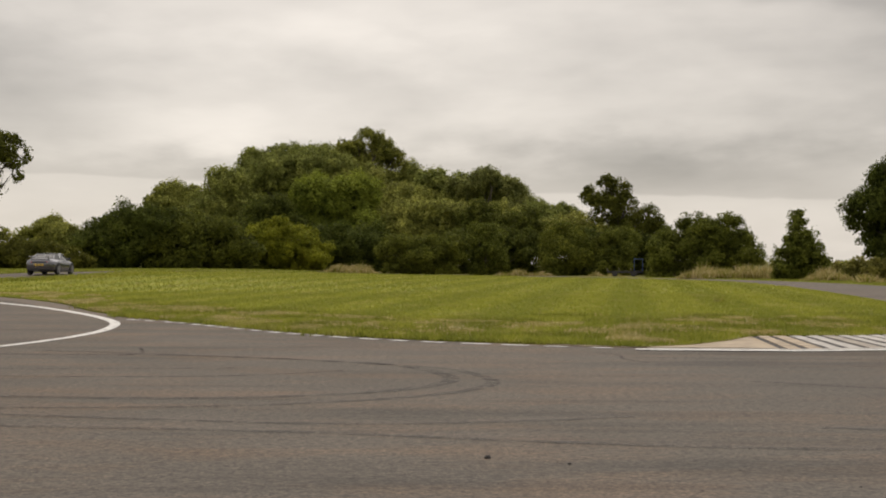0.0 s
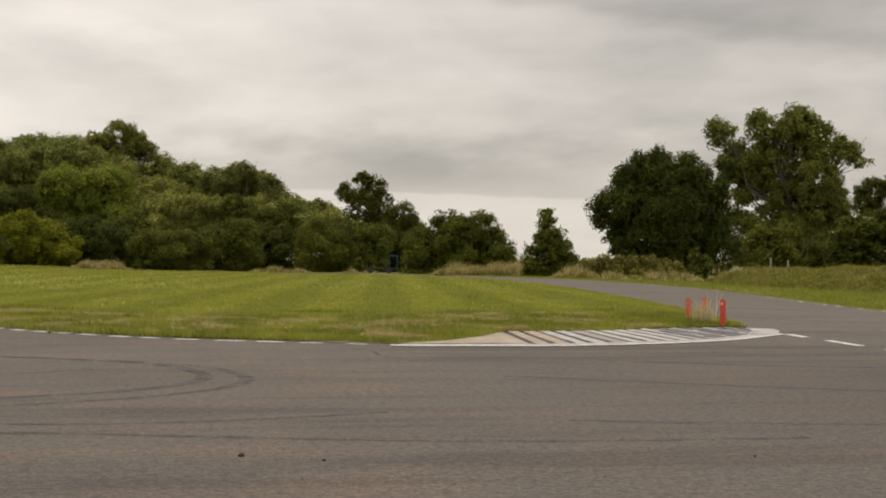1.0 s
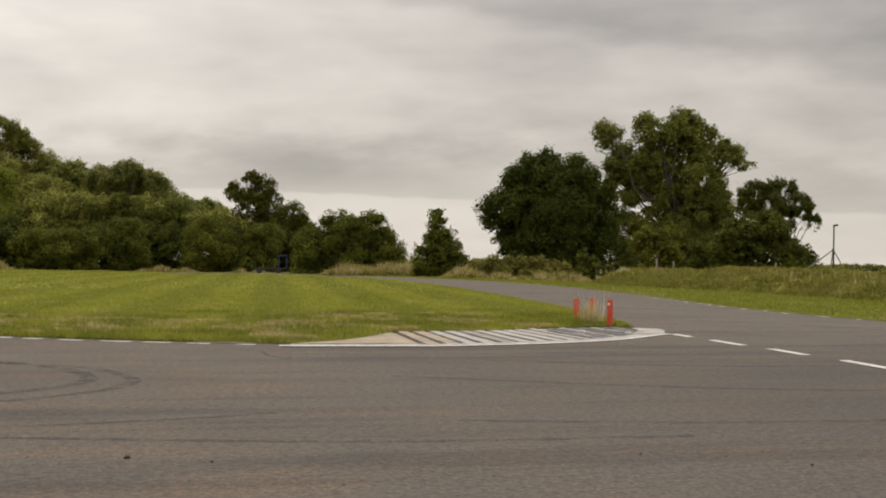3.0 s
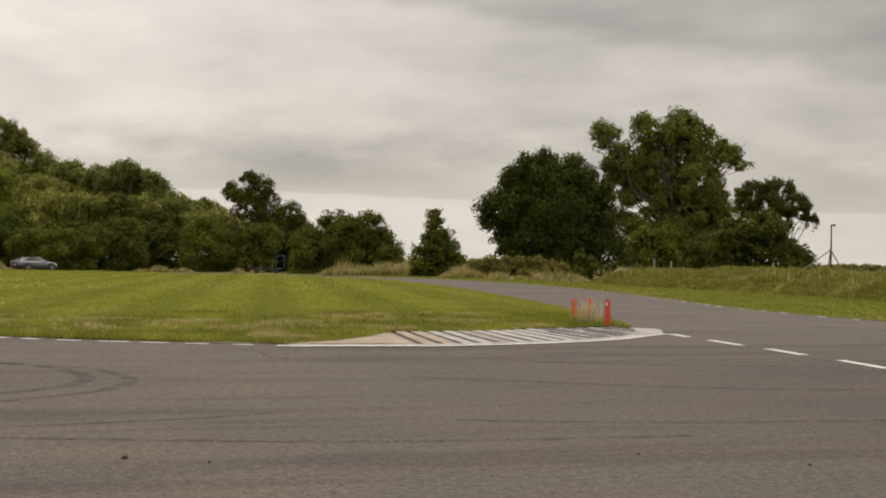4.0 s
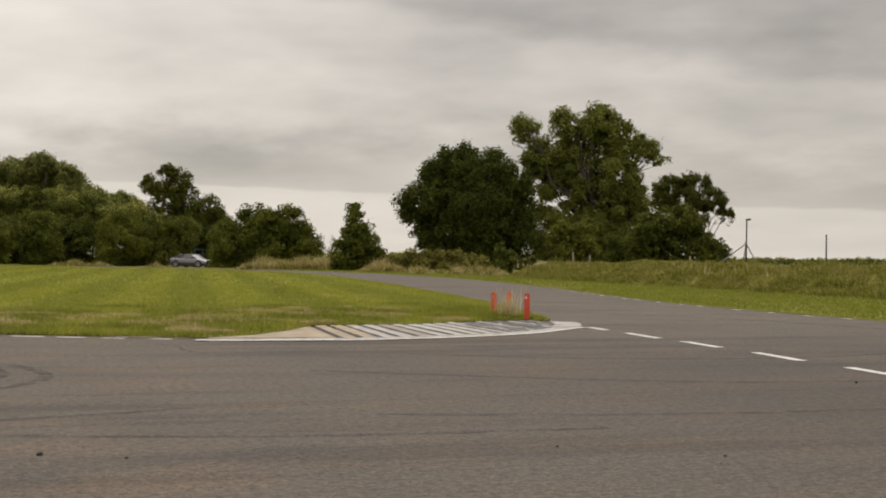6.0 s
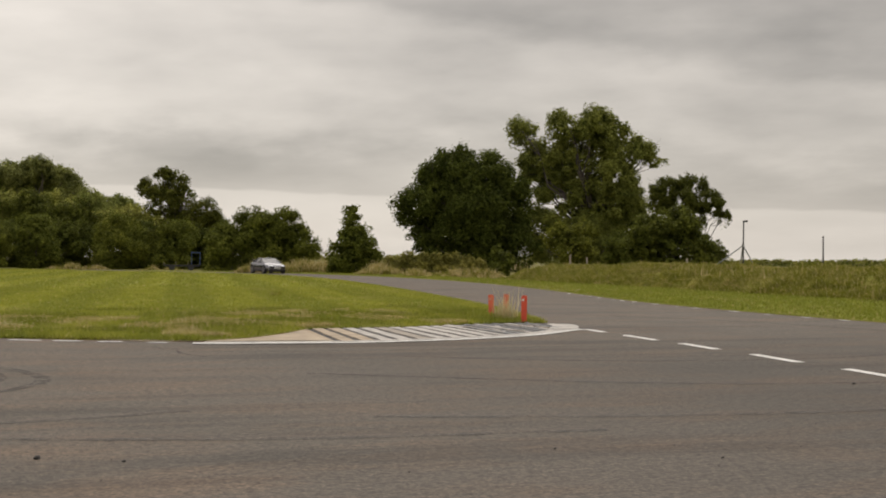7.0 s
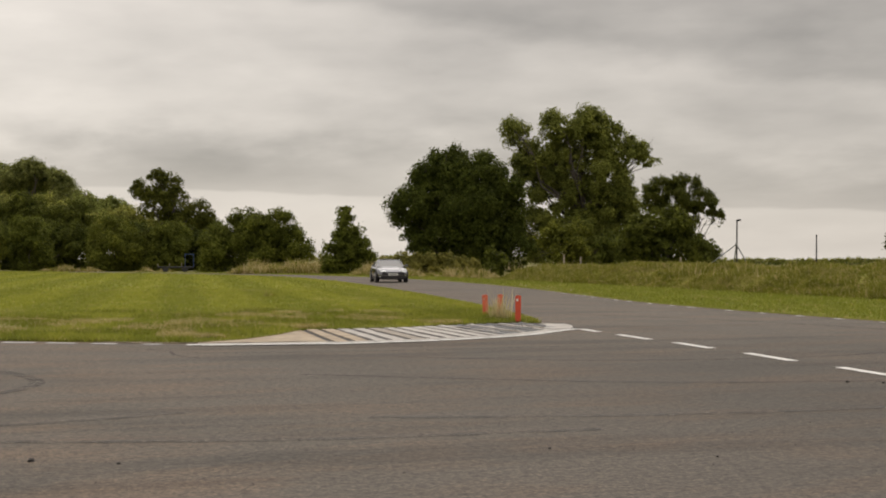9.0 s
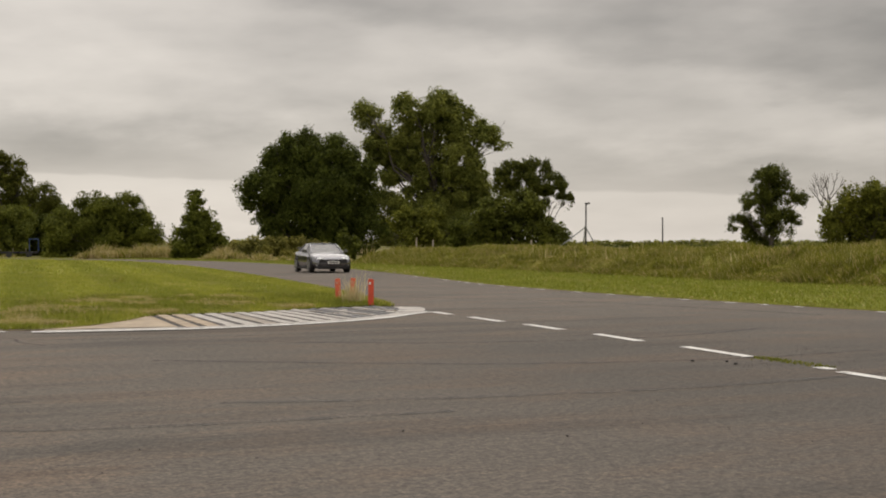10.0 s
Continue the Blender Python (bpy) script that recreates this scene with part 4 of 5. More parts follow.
TREES = [
    ("oak_tall", -12.9, 237.6, "tall", [(0.1, 21.4, 2.7), (3.3, 20.2, 2.3), (-3.2, 19.6, 2.5), (1.8, 18.2, 2.5), (-1.6, 17.4, 2.7), (5.0, 18.6, 1.7), (-4.6, 17.2, 2.2), (0.4, 15.4, 3.0)]),
    ("oak_wood", -26.6, 238.5, "wood", [(-4.3, 17, 4), (0.9, 17.8, 4.3), (6, 18.6, 3.8), (-7.6, 14.1, 4), (-0.5, 13.2, 4.8), (5.2, 13.3, 4.3)]),
    ("oak_front", -14.3, 189.5, "front", [(-2.7, 10, 3.4), (2, 10.4, 3.6), (-0.4, 6.2, 4.6), (4.2, 5.9, 3.4), (0.7, 2.6, 3.2), (-3.8, 5.5, 3)]),
    ("oak_mid", -33.2, 212.4, "wood", [(0.6, 12.6, 3.3), (-1.2, 8.9, 4.1), (3.3, 8.7, 3.6), (-2.7, 6.8, 3.4)]),
    ("oak_left", -44.9, 240.9, "wood", [(-0.7, 11.4, 4.1), (-3.6, 10.8, 2.4), (3, 11.8, 2.9), (1.2, 8, 3.9)]),
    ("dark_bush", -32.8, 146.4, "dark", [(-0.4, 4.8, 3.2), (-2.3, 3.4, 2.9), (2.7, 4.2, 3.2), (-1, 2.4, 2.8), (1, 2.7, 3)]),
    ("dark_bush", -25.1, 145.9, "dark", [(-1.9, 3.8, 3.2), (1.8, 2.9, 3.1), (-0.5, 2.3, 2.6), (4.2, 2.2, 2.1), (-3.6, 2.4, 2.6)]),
    ("far_bush", -45.9, 165.8, "wood", [(0.3, 4.5, 2.3), (-2.6, 3.7, 1.8), (2.3, 4, 1.8)]),
    ("oak_wood", -5.4, 239.9, "wood", [(-0.5, 15.1, 3.6), (3.3, 13.5, 3.6), (-3.6, 13.1, 4.6), (0.7, 10.5, 4.3)]),
    ("oak_wood", 7.7, 235.9, "dusky", [(-1.5, 13.6, 3.4), (2.1, 13, 3.2), (-5.1, 13, 2.8), (4.9, 10.7, 2.8), (-0.5, 9.9, 3.8)]),
    ("oak_wood", 16.6, 214.4, "wood", [(-2.4, 8.5, 2.6), (1.8, 8, 2.6), (0.6, 6.5, 3.4)]),
    ("wood_tree", -2.1, 178.0, "wood", [(1.8, 6.5, 3.3), (-2.1, 6.5, 3.3), (0.4, 4.2, 2.8)]),
    ("wood_tree", 7.3, 175.8, "dark", [(-2.7, 5.8, 3.2), (2.6, 5.1, 3), (0.1, 3.8, 2.8)]),
    ("wood_tree", 17.3, 173.1, "wood", [(-1.5, 4.5, 2.8), (1.1, 4.2, 2.5), (0.4, 2.4, 2.4)]),
    ("wood_tree", -22.1, 183.7, "dark", [(-0.3, 6.8, 3.7), (-2.4, 4.6, 3.7), (2.7, 3.9, 3.7)]),
    ("wood_tree", -7.6, 181.8, "dark", [(-2.2, 3.1, 2.9), (1.4, 4.6, 2.9), (0.7, 2.1, 2.5)]),
    ("hawthorn", -17.3, 155.0, "bright", [(-1.6, 3.8, 2.6), (1.6, 2.9, 2.4), (3.6, 2.2, 1.7), (-3.3, 2.1, 1.9), (-0.3, 1.7, 2.1)]),
    ("hawthorn", -2.4, 154.0, "bush", [(-2.7, 2.5, 2.2), (0, 2.8, 2.1), (2.7, 2.4, 2), (0, 1.6, 2)]),
    ("hawthorn", 4.8, 155.9, "bush", [(-0.1, 4.2, 1.9), (0.1, 2, 2.4)]),
    ("hawthorn", 13.3, 155.4, "bush", [(-0.2, 3.9, 2.4), (0.2, 2, 2.8)]),
    ("hawthorn", 19.0, 152.8, "bush", [(0.2, 3.5, 2.2), (-0.2, 1.7, 2.2)]),
    ("poplar", 20.0, 158.7, "open", [(-1, 9.6, 1.8), (-3.4, 8.7, 1.3), (0.6, 8.6, 1.3), (-1.6, 7.3, 2), (2.5, 6.4, 1.8), (3.8, 5.8, 1), (-0, 5.4, 2), (-1, 3, 2.2)]),
    ("hazel", 25.1, 133.7, "bush", [(-0.9, 4.1, 2.2), (1.5, 4.0, 2.2), (-2.8, 3.0, 2.1), (-4.3, 2.2, 1.7), (3.2, 2.5, 1.8), (-0.2, 1.9, 2.4), (2.2, 1.6, 1.8)]),
    ("lone", 28.8, 114.4, "bush", [(0, 5.3, 0.5), (-0.1, 4.5, 0.85), (0.1, 3.5, 1.2), (-0.5, 2.4, 1.35), (0.6, 2.3, 1.3), (-0.8, 1.2, 1.35), (0.9, 1.2, 1.35)]),
    ("oak_dark", 47.8, 142.2, "dark", [(-3.5, 2.5, 1.8), (-0.2, 2, 1.7), (3.1, 2.2, 1.9), (6.1, 2.5, 1.9), (-6.2, 5.7, 1.2), (-0.5, 10.4, 2.8), (-2.6, 9.5, 2.4), (2.5, 9.8, 2.8), (-5, 7, 2.3), (-1.7, 6.7, 3), (1.9, 6.7, 3.3), (4.9, 7.2, 2.4), (-4.6, 4.4, 1.8), (-1.7, 3.7, 2.6), (1.9, 3.7, 2.9), (5.2, 4, 2.3), (4.6, 9.3, 2.2)]),
    ("oak_high", 63.2, 144.8, "tall", [(-6, 5.1, 2.3), (-4.8, 2.3, 2), (4.6, 2.6, 2.3), (1.5, 2.3, 2.5), (-7, 15.2, 1.9), (-2.3, 15.6, 2.3), (0.9, 15.8, 2.4), (-5.4, 12.5, 2.3), (-1.7, 13, 2.5), (2.1, 13.3, 2.5), (5.2, 12.8, 2.3), (6.7, 13.5, 1.1), (-5.4, 9.5, 2.1), (-1, 8.8, 2.7), (2.7, 9.5, 3), (4.2, 8.0, 1.6), (1.5, 5.1, 3.2), (-2.3, 5.7, 2.4), (4.6, 5.1, 2.2), (-3.4, 10.6, 2.4), (3.6, 7.2, 2.8), (3.0, 14.6, 2.0), (7.6, 12.4, 1.2)]),
    ("hawthorn", 40.9, 96.7, "bush", [(-1, 3, 1.1), (0.9, 3, 1.2), (0.1, 2.1, 1.6)]),
    ("thorn", 50.2, 97.9, "dark", [(-1.7, 3.3, 1.6), (0.3, 3.6, 1.7), (1.7, 2.6, 1.4), (-2.6, 2.3, 1.5), (-0.7, 2, 1.8), (2.2, 1.6, 1.2)]),
    ("oak_open", 80.9, 155.2, "open", [(-2.3, 10, 1.8), (0.6, 10, 2), (2.6, 8.4, 1.8), (4.1, 6.5, 1.3), (-3.5, 8.5, 1.5), (-0.6, 8.3, 2), (1.4, 6.9, 1.7), (-2.3, 6.6, 1.8), (-0.2, 5.6, 1.7)]),
    ("oak_open", 108.5, 143.6, "open", [(-0.3, 8.5, 2.4), (2.1, 6.7, 1.6), (3.7, 6.7, 1.1), (-1.7, 5.9, 2.3), (-3.8, 3.4, 1.6), (1, 3.8, 2.3), (-1, 2.4, 2.2)]),
    ("hawthorn", 70.7, 81.6, "bush", [(-1.8, 3.7, 1.6), (0, 4.2, 1.7), (1.9, 3.6, 2), (-2.6, 2.2, 1.5), (-0.2, 2.2, 1.9), (2.6, 2, 2.2)]),
    ("oak_side", -35.9, 106.1, "open", [(3, 9.8, 1.3), (4, 9.4, 0.8), (3.5, 8.2, 0.9), (0.9, 9.5, 2.5), (0.1, 7, 2.5), (-2.7, 9.9, 3.1), (-3, 6.5, 2.7), (-5.8, 8.1, 2.7)]),
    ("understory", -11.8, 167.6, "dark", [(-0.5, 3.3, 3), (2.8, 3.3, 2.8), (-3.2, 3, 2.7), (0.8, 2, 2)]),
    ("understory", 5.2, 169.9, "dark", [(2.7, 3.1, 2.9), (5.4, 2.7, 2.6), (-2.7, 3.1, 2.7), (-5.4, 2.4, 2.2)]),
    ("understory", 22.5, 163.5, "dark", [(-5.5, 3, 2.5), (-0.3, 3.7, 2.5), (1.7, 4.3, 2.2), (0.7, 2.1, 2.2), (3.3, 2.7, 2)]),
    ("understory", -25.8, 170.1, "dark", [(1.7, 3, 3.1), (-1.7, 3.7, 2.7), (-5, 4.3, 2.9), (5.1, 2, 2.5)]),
    ("woodfill", -12.2, 224.7, "wood", [(-0.8, 12.6, 4.5), (-4.4, 14.3, 4.5), (2.8, 9.9, 4.5), (-9.7, 9.8, 4.5), (-16, 9.8, 4), (11.8, 9.9, 3.8), (16.3, 9.9, 3.8)]),
    ("woodfill", 5.8, 204.9, "wood", [(3.7, 7.1, 3.4), (8.6, 4.7, 3.3), (-1.2, 6.3, 3.4), (-11.1, 9.9, 3.4)]),
    ("woodfill", 6.7, 221.9, "dusky", [(-0, 14.1, 2.7), (-4, 13.4, 2), (4, 12.5, 2.3)]),
    ("woodfill", -24.0, 222.0, "wood", [(-3.0, 14.6, 3.6), (2.0, 15.4, 3.6), (6.5, 16.0, 3.4), (0.0, 11.0, 4.2), (5.0, 10.5, 4.0)]),
    ("woodfill", 1.5, 226.0, "wood", [(-3.0, 13.6, 3.2), (1.5, 12.4, 3.2), (5.5, 12.2, 2.8), (0.0, 9.0, 3.8)]),
    ("hedge", -38.5, 132.5, "olive", [(-5.8, 2, 2.1), (-4.3, 1.9, 2), (-2.8, 1.9, 1.9), (-1.3, 1.8, 1.8), (0.2, 1.7, 1.7), (1.7, 1.7, 1.6), (3.2, 1.5, 1.5), (4.4, 1.3, 1.2), (5.1, 1, 0.9)]),
    ("far_bush", -57.2, 191.7, "wood", [(-2.4, 5.1, 1), (-4.6, 5.2, 1.6), (4.2, 6.5, 1.4), (2.7, 6.2, 1.1)]),
    ("understory", 63.4, 124.8, "dark", [(-3, 3, 1.9), (-4.7, 2.2, 1.9), (4.3, 2, 1.1), (3.3, 2.1, 1.2)]),
    ("scrub", 33.9, 107.8, "bramble", [(-3.8, 0.5, 0.6), (-3.1, 0.8, 0.9), (-2.2, 0.9, 0.9), (-1.3, 1, 0.9), (-0.4, 0.9, 0.9), (0.5, 0.9, 0.9), (1.4, 0.9, 0.9), (2.3, 0.8, 0.9), (3.1, 0.7, 0.8), (3.8, 0.5, 0.6)]),
    ("scrub", 38.2, 104.2, "dark", [(0, 1.5, 0.8), (0.4, 1.2, 0.6), (-0.4, 1, 0.4)]),
]


def build_trees():
    for i, (name, x, y, kind, lobes) in enumerate(TREES):
        kind_name = {"bright": "hawthorn_bush", "bush": "bush", "open": "oak_tree", "front": "oak_tree", "bramble": "bramble_scrub", "olive": "hedge"}.get(kind, "tree")
        build_tree(kind_name, x, y, kind, lobes, 100 + i)


# ---- things beside the track ----
def build_posts():
    for x, y, h, mat, lab, tilt in [(10.38, 26.95, 0.56, RED, "bright red-orange plastic marker post beside the kerb", 0.5), (10.3, 27.85, 0.56, FADED_RED, "faded orange marker post half hidden in dry grass", 3), (10.06, 28.0, 0.55, FADED_RED, "faded orange marker post standing in grass", -2)]:
        post = new("marker_post")
        bm = bmesh.new()
        box_bm(bm, (0.115, 0.05, h), (0, 0, h / 2), None, 0.014)
        part("shaft", bm, mat, post)
        bm = bmesh.new()
        box_bm(bm, (0.05, 0.056, 0.06), (-0.02, -0.002, h - 0.09), None, 0.006)
        part("reflector", bm, PLATE_W if mat is RED else SCUFFED, post, "small pale reflector")
        bm = bmesh.new()
        box_bm(bm, (0.17, 0.12, 0.03), (0, 0, 0.015), None, 0.01)
        part("foot", bm, DARK_STEEL, post)
        post.matrix_basis = pose(x, y, 0.0, 0, tilt, -20)
        tagged(post, lab, "marker post", "marker posts by the kerb")


def build_tufts():
    """Dry grass round the posts and along the rough ground, and the weeds in the asphalt."""
    rng = np.random.default_rng(21)

    def spot(name, cx, cy, sx, sy, n, h, w, mat, label, lean=0.6):
        x, y = rng.normal(cx, sx, n), rng.normal(cy, sy, n)
        ob = new(name, tri_mesh(name, grass_tris(rng, x, y, gz(x, y), h, w, lean), mat))
        tagged(ob, label, "grass", kind="stuff")
    spot("dry_tuft", 10.16, 27.5, 0.12, 0.10, 110, 0.46, 0.02, PALE_STRAW, "tall pale dry grass tuft around the marker posts", 0.7)
    spot("dry_tuft", 10.24, 27.5, 0.07, 0.06, 60, 0.66, 0.016, PALE_STRAW, "few tall pale seeding stalks between the marker posts", 0.5)
    spot("dry_tuft", 9.9, 27.6, 0.25, 0.15, 420, 0.2, 0.022, BLADES, "green grass tuft at the foot of the marker posts")
    spot("pale_weed", 0.3, 26.3, 0.22, 0.12, 90, 0.13, 0.05, PALE_STRAW, "pale weed with whitish leaves in the lawn")
    spot("pale_weed", 1.6, 27.0, 0.15, 0.12, 60, 0.14, 0.04, STRAW, "pale weed in the lawn")
    spot("dark_weed", 9.0, 46.0, 0.12, 0.12, 60, 0.22, 0.05, BANK_BLADES, "small dark weed standing in the lawn")
    for cx, cy, r in [(-5.6, 36.0, 0.5), (-8.8, 39.5, 0.6), (5.2, 27.0, 0.5), (1.2, 30.5, 0.6), (-2.4, 28.3, 0.4), (3.0, 33.5, 0.6), (8.0, 29.4, 0.5), (10.4, 32.0, 0.5), (-1.0, 25.2, 0.5), (2.2, 24.4, 0.6), (3.9, 25.6, 0.5), (6.2, 27.4, 0.6), (7.4, 31.0, 0.5), (-3.4, 32.0, 0.5), (4.6, 29.5, 0.5), (0.6, 28.5, 0.4), (8.6, 27.2, 0.4), (9.6, 29.6, 0.4)]:
        spot("grass_tuft", cx, cy, r, r * 0.5, 520, 0.14, 0.03, TUFTS, "coarse green grass tuft in the lawn", 0.8)
    # weeds in the joint of the asphalt
    t = rng.uniform(0, 1, 320) ** 1.4
    x, y = 9.62 - 0.1 * t + rng.normal(0, 0.06, 320), 12.95 - 1.25 * t + rng.normal(0, 0.05, 320)
    ob = new("joint_weeds", tri_mesh("joint_weeds", grass_tris(rng, x, y, 0 * x, 0.03, 0.02, 1.2), TUFTS))
    tagged(ob, "low weeds growing in a joint of the asphalt", "weeds", kind="stuff")
    # straw-coloured tall grass below the bushes
    sets = ([], [])
    for b0, b1, d0, d1, n, h in [(-4.8, -2.6, 148, 154, 6000, 1.2), (2.0, 4.6, 149, 152, 2500, 0.7), (5.6, 7.4, 148, 151, 1500, 0.6), (9.4, 14.2, 121, 128, 18000, 1.25), (14.2, 16.4, 109, 115, 8000, 1.0), (16.0, 20.5, 100, 103, 7000, 0.7)]:
        for k, share in ((0, 0.6), (1, 0.4)):
            m = int(n * share)
            br, d = np.radians(rng.uniform(b0, b1, m)), rng.uniform(d0, d1, m)
            x, y = d * np.sin(br), d * np.cos(br)
            at = np.stack([np.degrees(br), 0.35 * d, 0 * d], 1)
            hh = h * np.clip(0.9 * value_noise(at * (2.3, 1, 1) + 5) + 0.7 * value_noise(at * (7.0, 2, 1) + 50 * k) - 0.25, 0.12, 1.3)
            hh *= np.clip(np.minimum(np.degrees(br) - b0, b1 - np.degrees(br)) / 0.6, 0.2, 1)
            sets[k].append(grass_tris(rng, x, y, gz(x, y) - 0.06, hh, 0.11, 0.9))
    ob = new("rough_grass", tri_mesh("rough_grass", np.concatenate(sets[0]), STRAW))
    tagged(ob, "tall straw-coloured grass in front of the bushes", "grass", kind="stuff")
    ob = new("rough_grass", tri_mesh("rough_grass", np.concatenate(sets[1]), BANK_BLADES))
    tagged(ob, "tall olive-green grass and weeds in front of the bushes", "grass", kind="stuff")
    # plumes standing out of the bank
    n = 1200
    y = rng.uniform(26, 84, n)
    x = np.interp(y, [20, 38, 47, 56, 65, 76, 84], [26.9, 27.1, 27.7, 28.6, 29.3, 29.8, 30.4]) + rng.uniform(0.8, 4.5, n)
    keep = np.array([noise.noise(Vector((p * 0.5, q * 0.25, 4.4))) > -0.05 for p, q in zip(x, y)])
    x, y = x[keep], y[keep]
    ob = new("grass_plumes", tri_mesh("grass_plumes", grass_tris(rng, x, y, 0 * x + 0.62, 0.5, 0.035, 0.35), STRAW))
    tagged(ob, "dry seeding grass stalks on the bank", "grass", kind="stuff")


def strut(a, b, r0, r1, mat, name, parent, sides=8):
    v, f = tube([a, tuple((p + q) / 2 for p, q in zip(a, b)), b], [r0, (r0 + r1) / 2, r1], sides)
    ob = new(name, mesh_of(name, v, f, mat, True))
    ob.parent = parent
    return ob


def build_mast():
    mast = new("weather_mast")
    mast.matrix_basis = pose(35.72, 62.5, 0.3)
    strut((0, 0, 0), (0.03, 0, 2.95), 0.045, 0.035, DARK_STEEL, "pole", mast)
    strut((0, 0, 1.75), (-1.15, 0.65, 0.75), 0.03, 0.03, STEEL, "brace", mast)
    strut((0, 0, 1.75), (0.62, -0.36, 0.45), 0.03, 0.03, STEEL, "brace", mast)
    strut((0, 0, 1.75), (0.3, 0.9, 0.4), 0.03, 0.03, STEEL, "brace", mast)
    bm = bmesh.new()
    box_bm(bm, (0.26, 0.12, 0.09), (0.12, 0, 2.95), Matrix.Rotation(radians(-8), 4, "Y"), 0.02)
    part("head", bm, DARK_STEEL, mast, "dark instrument head")
    bm = bmesh.new()
    box_bm(bm, (0.11, 0.11, 0.14), (0, 0, 1.75), None, 0.02)
    part("collar", bm, STEEL, mast)
    tagged(mast, "thin steel mast on splayed braces behind the bank", "mast")
    pole = new("field_pole")
    pole.matrix_basis = pose(51.49, 79.84, -0.1)
    strut((0, 0, 0), (0, 0, 2.95), 0.06, 0.045, DARK_STEEL, "shaft", pole)
    bm = bmesh.new()
    bmesh.ops.create_icosphere(bm, subdivisions=2, radius=0.06)
    bmesh.ops.translate(bm, verts=bm.verts, vec=(0, 0, 2.96))
    part("cap", bm, DARK_STEEL, pole)
    tagged(pole, "slim dark pole standing in the field", "pole")
    for x, y, h in [(34.25, 81.06, 1.62), (35.22, 80.65, 1.45), (40.72, 78.01, 1.42)]:
        bm = bmesh.new()
        box_bm(bm, (0.10, 0.09, h + 0.1), (0, 0, (h - 0.1) / 2), None, 0.02)
        box_bm(bm, (0.11, 0.10, 0.03), (0, 0, h - 0.03), None, 0.01)
        p = part("fence_post", bm, WOOD)
        p.matrix_basis = pose(x, y, 0, 0, random.uniform(-3, 3), random.uniform(0, 60))
        tagged(p, "short weathered wooden fence post on the bank", "post", "fence posts on the bank")


def build_trailer():
    tr = new("flatbed_trailer")
    tr.matrix_basis = pose(18.45, 143.6, float(gz(18.45, 143.6)) - 0.05, 0, 0, -7)
    bm = bmesh.new()
    box_bm(bm, (3.6, 1.7, 0.16), (0, 0, 0.48), None, 0.02)
    part("deck", bm, DARK_STEEL, tr, "dark flat deck")
    for x in (-1.75, -0.6, 0.6):
        bm = bmesh.new()
        box_bm(bm, (0.06, 0.05, 0.28), (x, -0.84, 0.75), None, 0.01)
        part("stake", bm, WOOD, tr)
    for x in (0.95, 1.78):
        bm = bmesh.new()
        box_bm(bm, (0.075, 0.075, 1.25), (x, -0.5, 1.2), None, 0.012)
        part("frame_post", bm, BLUE, tr, "blue painted upright")
    bm = bmesh.new()
    box_bm(bm, (0.95, 0.09, 0.09), (1.36, -0.5, 1.80), None, 0.012)
    part("frame_rail", bm, BLUE, tr, "blue painted top rail")
    for x in (-1.0, 0.9):
        for y in (-0.8, 0.8):
            bm = bmesh.new()
            bmesh.ops.create_cone(bm, cap_ends=True, segments=20, radius1=0.3, radius2=0.3, depth=0.2)
            bmesh.ops.rotate(bm, verts=bm.verts, matrix=Matrix.Rotation(radians(90), 3, "X"))
            w = part("wheel", bm, DARK_STEEL, tr)
            w.location = (x, y, 0.3)
    tagged(tr, "dark flatbed trailer with a blue steel frame at one end", "trailer")


def build_dead_tree():
    rng = np.random.default_rng(77)
    tree = new("dead_tree")
    tree.matrix_basis = pose(85.5, 104.5, -0.06, 0, 0, -39)
    limbs = []

    def grow(p, d, length, r, depth):
        q = p + d * length
        m = p.lerp(q, 0.5) + Vector(rng.normal(size=3)) * length * 0.06
        limbs.append(([p, m, q], [r, r * 0.8, r * 0.6], 6))
        if depth:
            for _ in range(3 if depth > 1 else 2):
                nd = (d + Vector((rng.normal() * 0.32, rng.normal() * 0.32, rng.normal() * 0.2 + 0.25))).normalized()
                grow(m.lerp(q, rng.uniform(0.3, 1.0)), nd, length * rng.uniform(0.5, 0.75), r * 0.55, depth - 1)
    grow(Vector((0, 0, -0.2)), Vector((0, 0, 1)), 3.7, 0.15, 4)
    ob = new("branches", tubes_mesh("branches", limbs, BARK))
    ob.parent = tree
    tagged(tree, "bare grey dead tree with thin twisted branches", "tree")


def build_far_woods():
    """Hedges and woods far off, that close the view along the horizon."""
    rng = np.random.default_rng(31)
    for b0, b1, d, h, thick, kind, label in [(-40, -4, 330, 4.2, 2.6, "wood", "far green tree line beyond the fields"), (4, 23, 420, 3.0, 2.6, "wood", "far tree line beyond the track"), (22, 70, 300, 0.85, 1.2, "dark", "long low hedge at the far side of the field"), (24, 70, 520, 1.6, 2.0, "wood", "distant hedge along the horizon")]:
        br = np.radians(np.arange(b0, b1, math.degrees(1.6 * thick / 2 / d)))
        lobes = [(d * math.sin(a), d * math.cos(a), h * (0.45 + 0.25 * noise.noise(Vector((a * d * 0.05, 1, d)))), thick * rng.uniform(0.45, 0.75) * (0.75 if h < 1 else 1)) for a in br]
        size = 0.35 if h > 1 else 0.25
        q = leaf_sprays(rng, lobes, 110 if h > 1 else 150, size, -0.5, 0.8)
        ob = new("hedgerow", tri_mesh("hedgerow", q, LEAF[kind]))
        tagged(ob, label, "hedge", kind="stuff")


